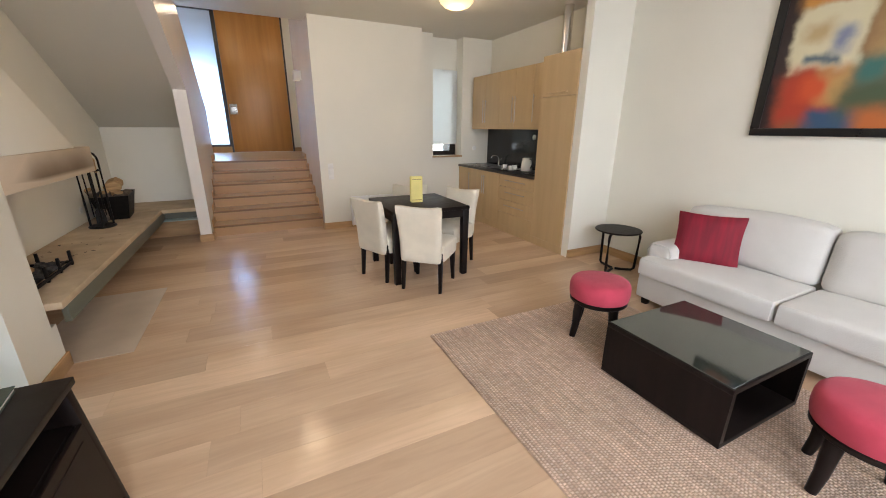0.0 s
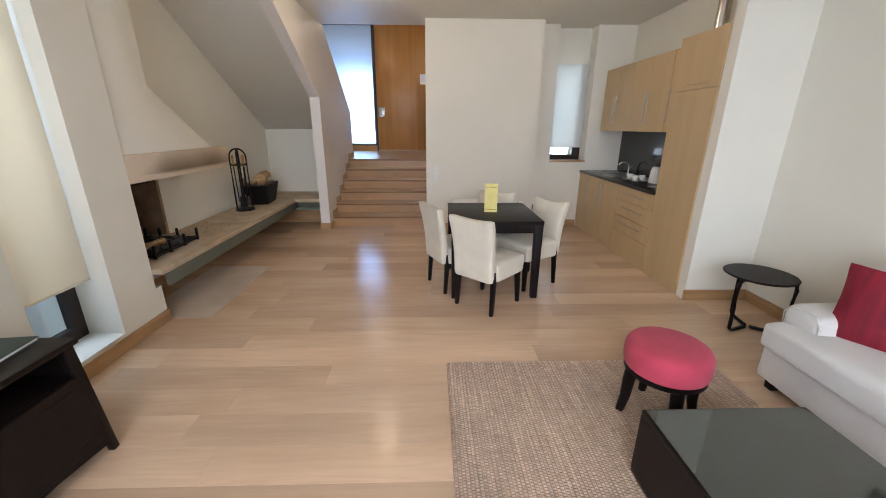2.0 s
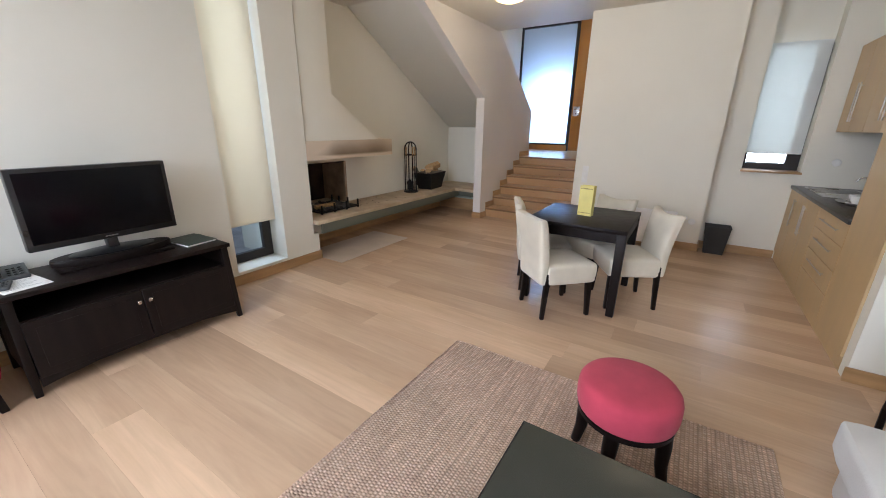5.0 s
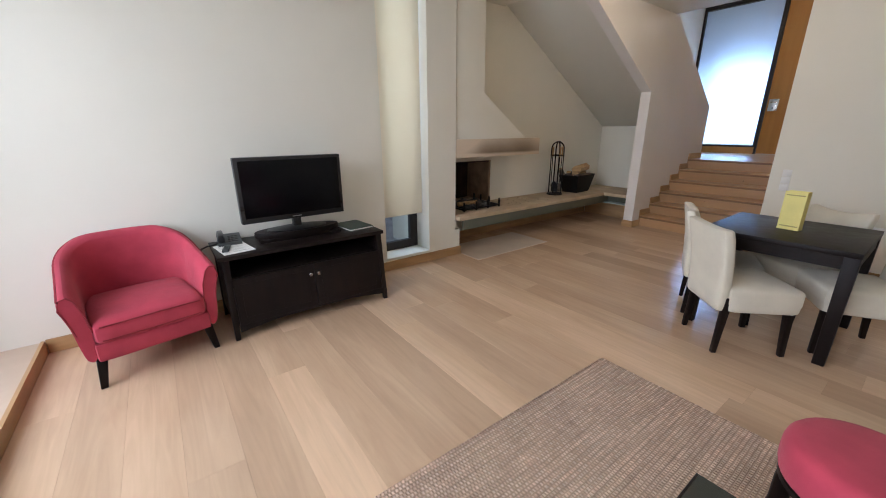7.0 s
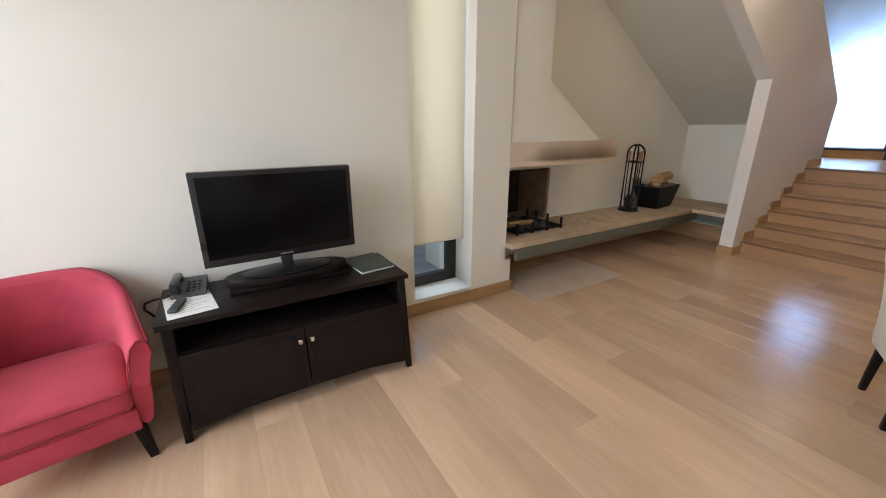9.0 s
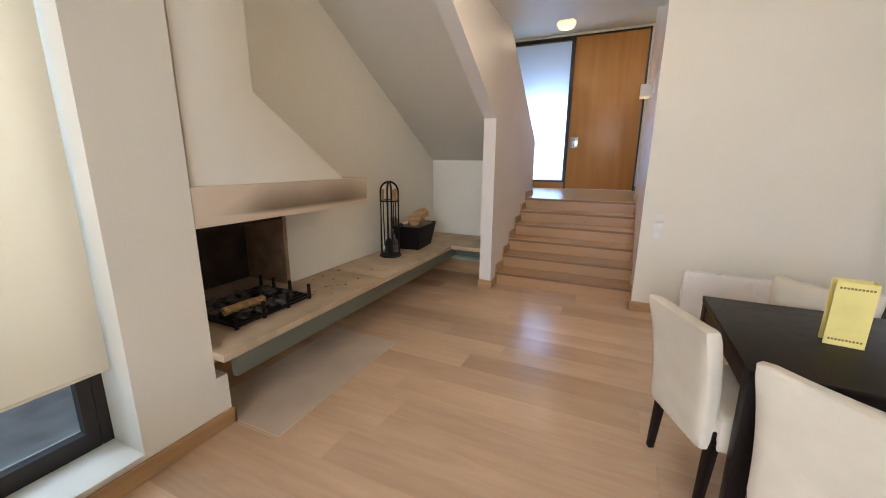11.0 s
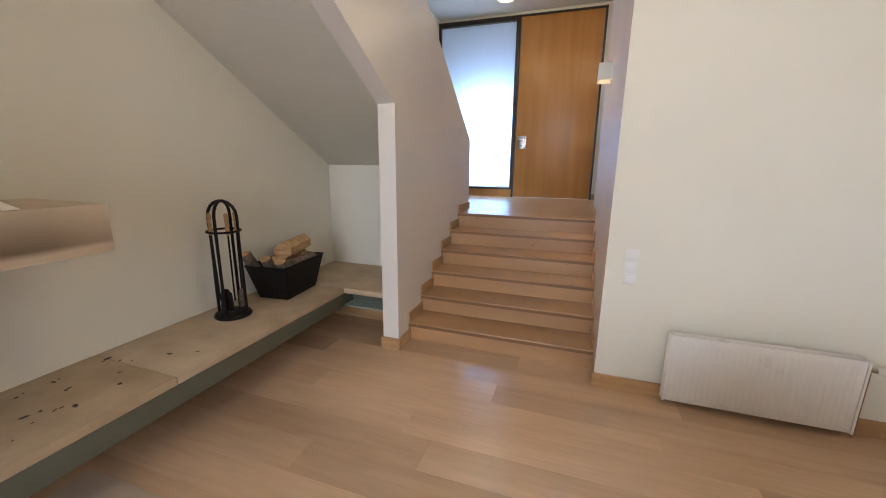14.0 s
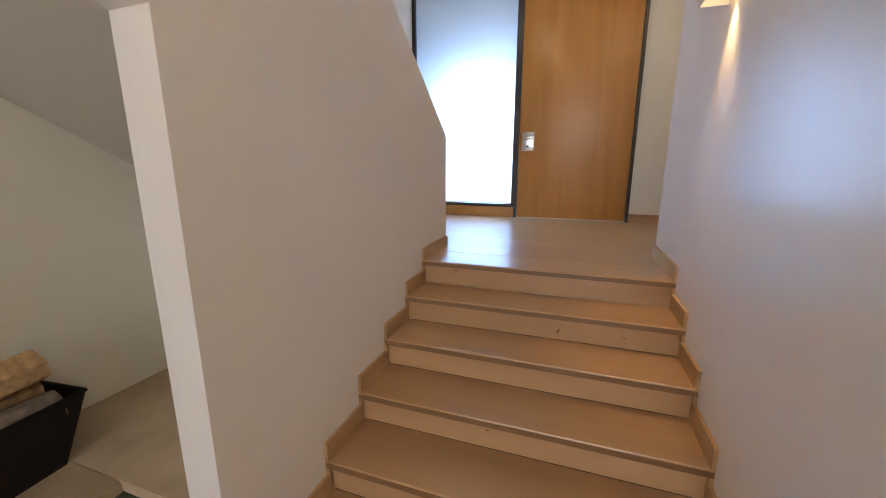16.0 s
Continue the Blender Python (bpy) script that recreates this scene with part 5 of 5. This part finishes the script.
def tray_box(bx, by, tx, ty, h, w):
    bm = bmesh.new()
    outer = [[bm.verts.new((sx * a, sy * b, z)) for sx, sy in ((-1, -1), (1, -1), (1, 1), (-1, 1))] for a, b, z in ((bx, by, 0), (tx, ty, h), (tx - w, ty - w, h), (bx - w, by - w, w))]
    for p, q in zip(outer, outer[1:]):
        for i in range(4):
            j = (i + 1) % 4
            bm.faces.new((p[i], p[j], q[j], q[i]))
    bm.faces.new(outer[0][::-1])
    bm.faces.new(outer[-1])
    bmesh.ops.recalc_face_normals(bm, faces=bm.faces)
    return bm


part("tub", tray_box(0.125, 0.195, 0.170, 0.275, 0.255, 0.006), IRON, basket)
part("rim", merge(cube(-0.173, 0.173, -0.278, -0.27, 0.250, 0.260), cube(-0.173, 0.173, 0.27, 0.278, 0.250, 0.260), cube(-0.173, -0.165, -0.27, 0.27, 0.250, 0.260), cube(0.165, 0.173, -0.27, 0.27, 0.250, 0.260)), IRON, basket)


def log(a, b, r, split):
    name = "split_log" if split else "round_log"
    ob = thing(name, "split pale firewood log with rough grain" if split else "round grey-barked firewood log with pale cut end", "firewood", "logs in the basket")
    d = Vector(b) - Vector(a)
    q = d.to_track_quat("Z", "Y").to_matrix().to_4x4()
    rng = random.Random(int(r * 1000))
    steps, rings = (7 if split else 16), 9
    bm = bmesh.new()
    rows = []
    uneven = [1 + 0.18 * rng.uniform(-1, 1) * (1 if split else 0.25) for i in range(steps)]
    for k in range(rings):
        bend = 0.012 * math.sin(3 * k / rings)
        rows.append([])
        for i in range(steps):
            w = r * uneven[i] * (1 + 0.03 * rng.uniform(-1, 1))
            rows[-1].append(bm.verts.new((w * math.cos(2 * math.pi * i / steps) + bend, w * (0.7 if split else 1) * math.sin(2 * math.pi * i / steps), d.length * k / (rings - 1))))
    for p, s in zip(rows, rows[1:]):
        for i in range(steps):
            j = (i + 1) % steps
            bm.faces.new((p[i], p[j], s[j], s[i]))
    bm.faces.new(rows[0][::-1])
    bm.faces.new(rows[-1])
    part("wood", bm, SPLIT_WOOD if split else BARK, ob)
    if not split:
        part("cut_end", lathe([(0.002, d.length), (r * 0.9, d.length), (r * 0.88, d.length + 0.002), (0.002, d.length + 0.002)], 16), SPLIT_WOOD, ob)
    ob.matrix_basis = Matrix.Translation(a) @ q


log((-1.74, 5.46, 0.55), (-1.79, 5.32, 0.84), 0.040, False)
log((-1.68, 5.48, 0.55), (-1.67, 5.39, 0.795), 0.043, False)
log((-1.57, 5.49, 0.55), (-1.55, 5.41, 0.780), 0.046, False)
log((-1.70, 5.47, 0.735), (-1.69, 5.83, 0.755), 0.066, True)
log((-1.59, 5.49, 0.700), (-1.57, 5.83, 0.705), 0.060, False)
log((-1.63, 5.53, 0.830), (-1.67, 5.83, 0.850), 0.088, True)

grate = thing("fire_grate", "black iron fire grate with upright prongs", "grate", at=pose(-1.72, 3.35, 0.472))
part("side_bar", cube(-0.28, 0.25, -0.31, -0.29, 0.015, 0.035), IRON, grate)
part("side_bar", cube(-0.28, 0.25, 0.29, 0.31, 0.015, 0.035), IRON, grate)
for i in range(11):
    x = -0.26 + i * 0.05
    part("bar", cube(x, x + 0.016, -0.29, 0.29, 0.018, 0.034), IRON, grate)
for x, y in ((0.24, -0.30), (0.24, -0.1), (0.24, 0.1), (0.24, 0.30), (0.05, 0.30), (-0.12, 0.30), (-0.26, 0.30)):
    part("prong", leg((x, y, 0.115), (x, y, 0.0), 0.009, 0.010, 0.002), IRON, grate)
ash = bmesh.new()
rng = random.Random(4)
for i in range(64):
    m = Matrix.Translation((rng.uniform(-1.97, -1.52), rng.uniform(3.09, 3.60), 0.512)) @ Matrix.Rotation(rng.uniform(0, 6), 4, Vector((rng.random(), rng.random(), 1)).normalized()) @ Matrix.Diagonal((rng.uniform(0.028, 0.055), rng.uniform(0.02, 0.038), rng.uniform(0.014, 0.026), 1))
    bmesh.ops.create_icosphere(ash, subdivisions=1, radius=1.0, matrix=m)
for v in ash.verts:
    v.co += Vector((rng.uniform(-1, 1), rng.uniform(-1, 1), rng.uniform(-0.5, 0.5))) * 0.004
single("charcoal", ash, ASH, "heap of dark ash and burnt charcoal on the grate", "charcoal", kind="stuff")
log((-1.66, 3.10, 0.535), (-1.60, 3.36, 0.545), 0.035, True)
crumbs = bmesh.new()
for i in range(26):
    m = Matrix.Translation((rng.uniform(-1.80, -1.40), rng.choice((rng.uniform(3.72, 4.15), rng.uniform(4.0, 4.7))), 0.4725)) @ Matrix.Rotation(rng.uniform(0, 6), 4, "Z") @ Matrix.Diagonal((rng.uniform(0.006, 0.022), rng.uniform(0.004, 0.012), 0.0012, 1))
    bmesh.ops.create_icosphere(crumbs, subdivisions=1, radius=1.0, matrix=m)
single("ash_crumbs", crumbs, ASH, "scattered dark ash crumbs on the sandstone hearth", "ash", kind="stuff")

# ---- floor boards ----
def planks(parent, x0, x1, y0, y1, z, width, lengths, shift):
    rng = random.Random(shift)
    y = y0
    row = 0
    while y < y1 - 0.005:
        yb = min(y + width, y1)
        x = x0 - rng.random() * 1.2
        while x < x1:
            xe = x + rng.choice(lengths)
            a, b = max(x, x0), min(xe, x1)
            if x1 - b < 0.25:
                b, xe = x1, x1
            if b - a > 0.05:
                g, e = 0.00025, 0.0007
                ob = mesh_object("plank", plank_mesh(a + g, b - g, y + g, yb - g, z - 0.022, z, e), PLANK if z < 0.5 else STEP_OAK, smooth=False)
                ob.parent = parent
            x = xe
        y = yb
        row += 1


def plank_mesh(a, b, c, d, z0, z1, e):
    bm = bmesh.new()
    lo = [bm.verts.new(p) for p in ((a, c, z0), (b, c, z0), (b, d, z0), (a, d, z0))]
    mi = [bm.verts.new(p) for p in ((a, c, z1 - e * 0.5), (b, c, z1 - e * 0.5), (b, d, z1 - e * 0.5), (a, d, z1 - e * 0.5))]
    hi = [bm.verts.new(p) for p in ((a + e, c + e, z1), (b - e, c + e, z1), (b - e, d - e, z1), (a + e, d - e, z1))]
    for p, q in ((lo, mi), (mi, hi)):
        for i in range(4):
            j = (i + 1) % 4
            bm.faces.new((p[i], p[j], q[j], q[i]))
    bm.faces.new(hi)
    bm.faces.new(lo[::-1])
    return bm


floor = thing("floor", "wide light oak floorboards with a soft sheen", "floor", kind="structure")
planks(floor, -1.90, 3.82, -0.725, 6.30, 0.0, 0.225, (1.4, 1.8, 2.2, 2.6), 7)
landing = thing("floor_landing", "light oak boards of the entrance landing", "floor", kind="structure")
planks(landing, -1.90, 2.10, 7.755, 10.0, LAND, 0.225, (1.6, 2.2), 11)
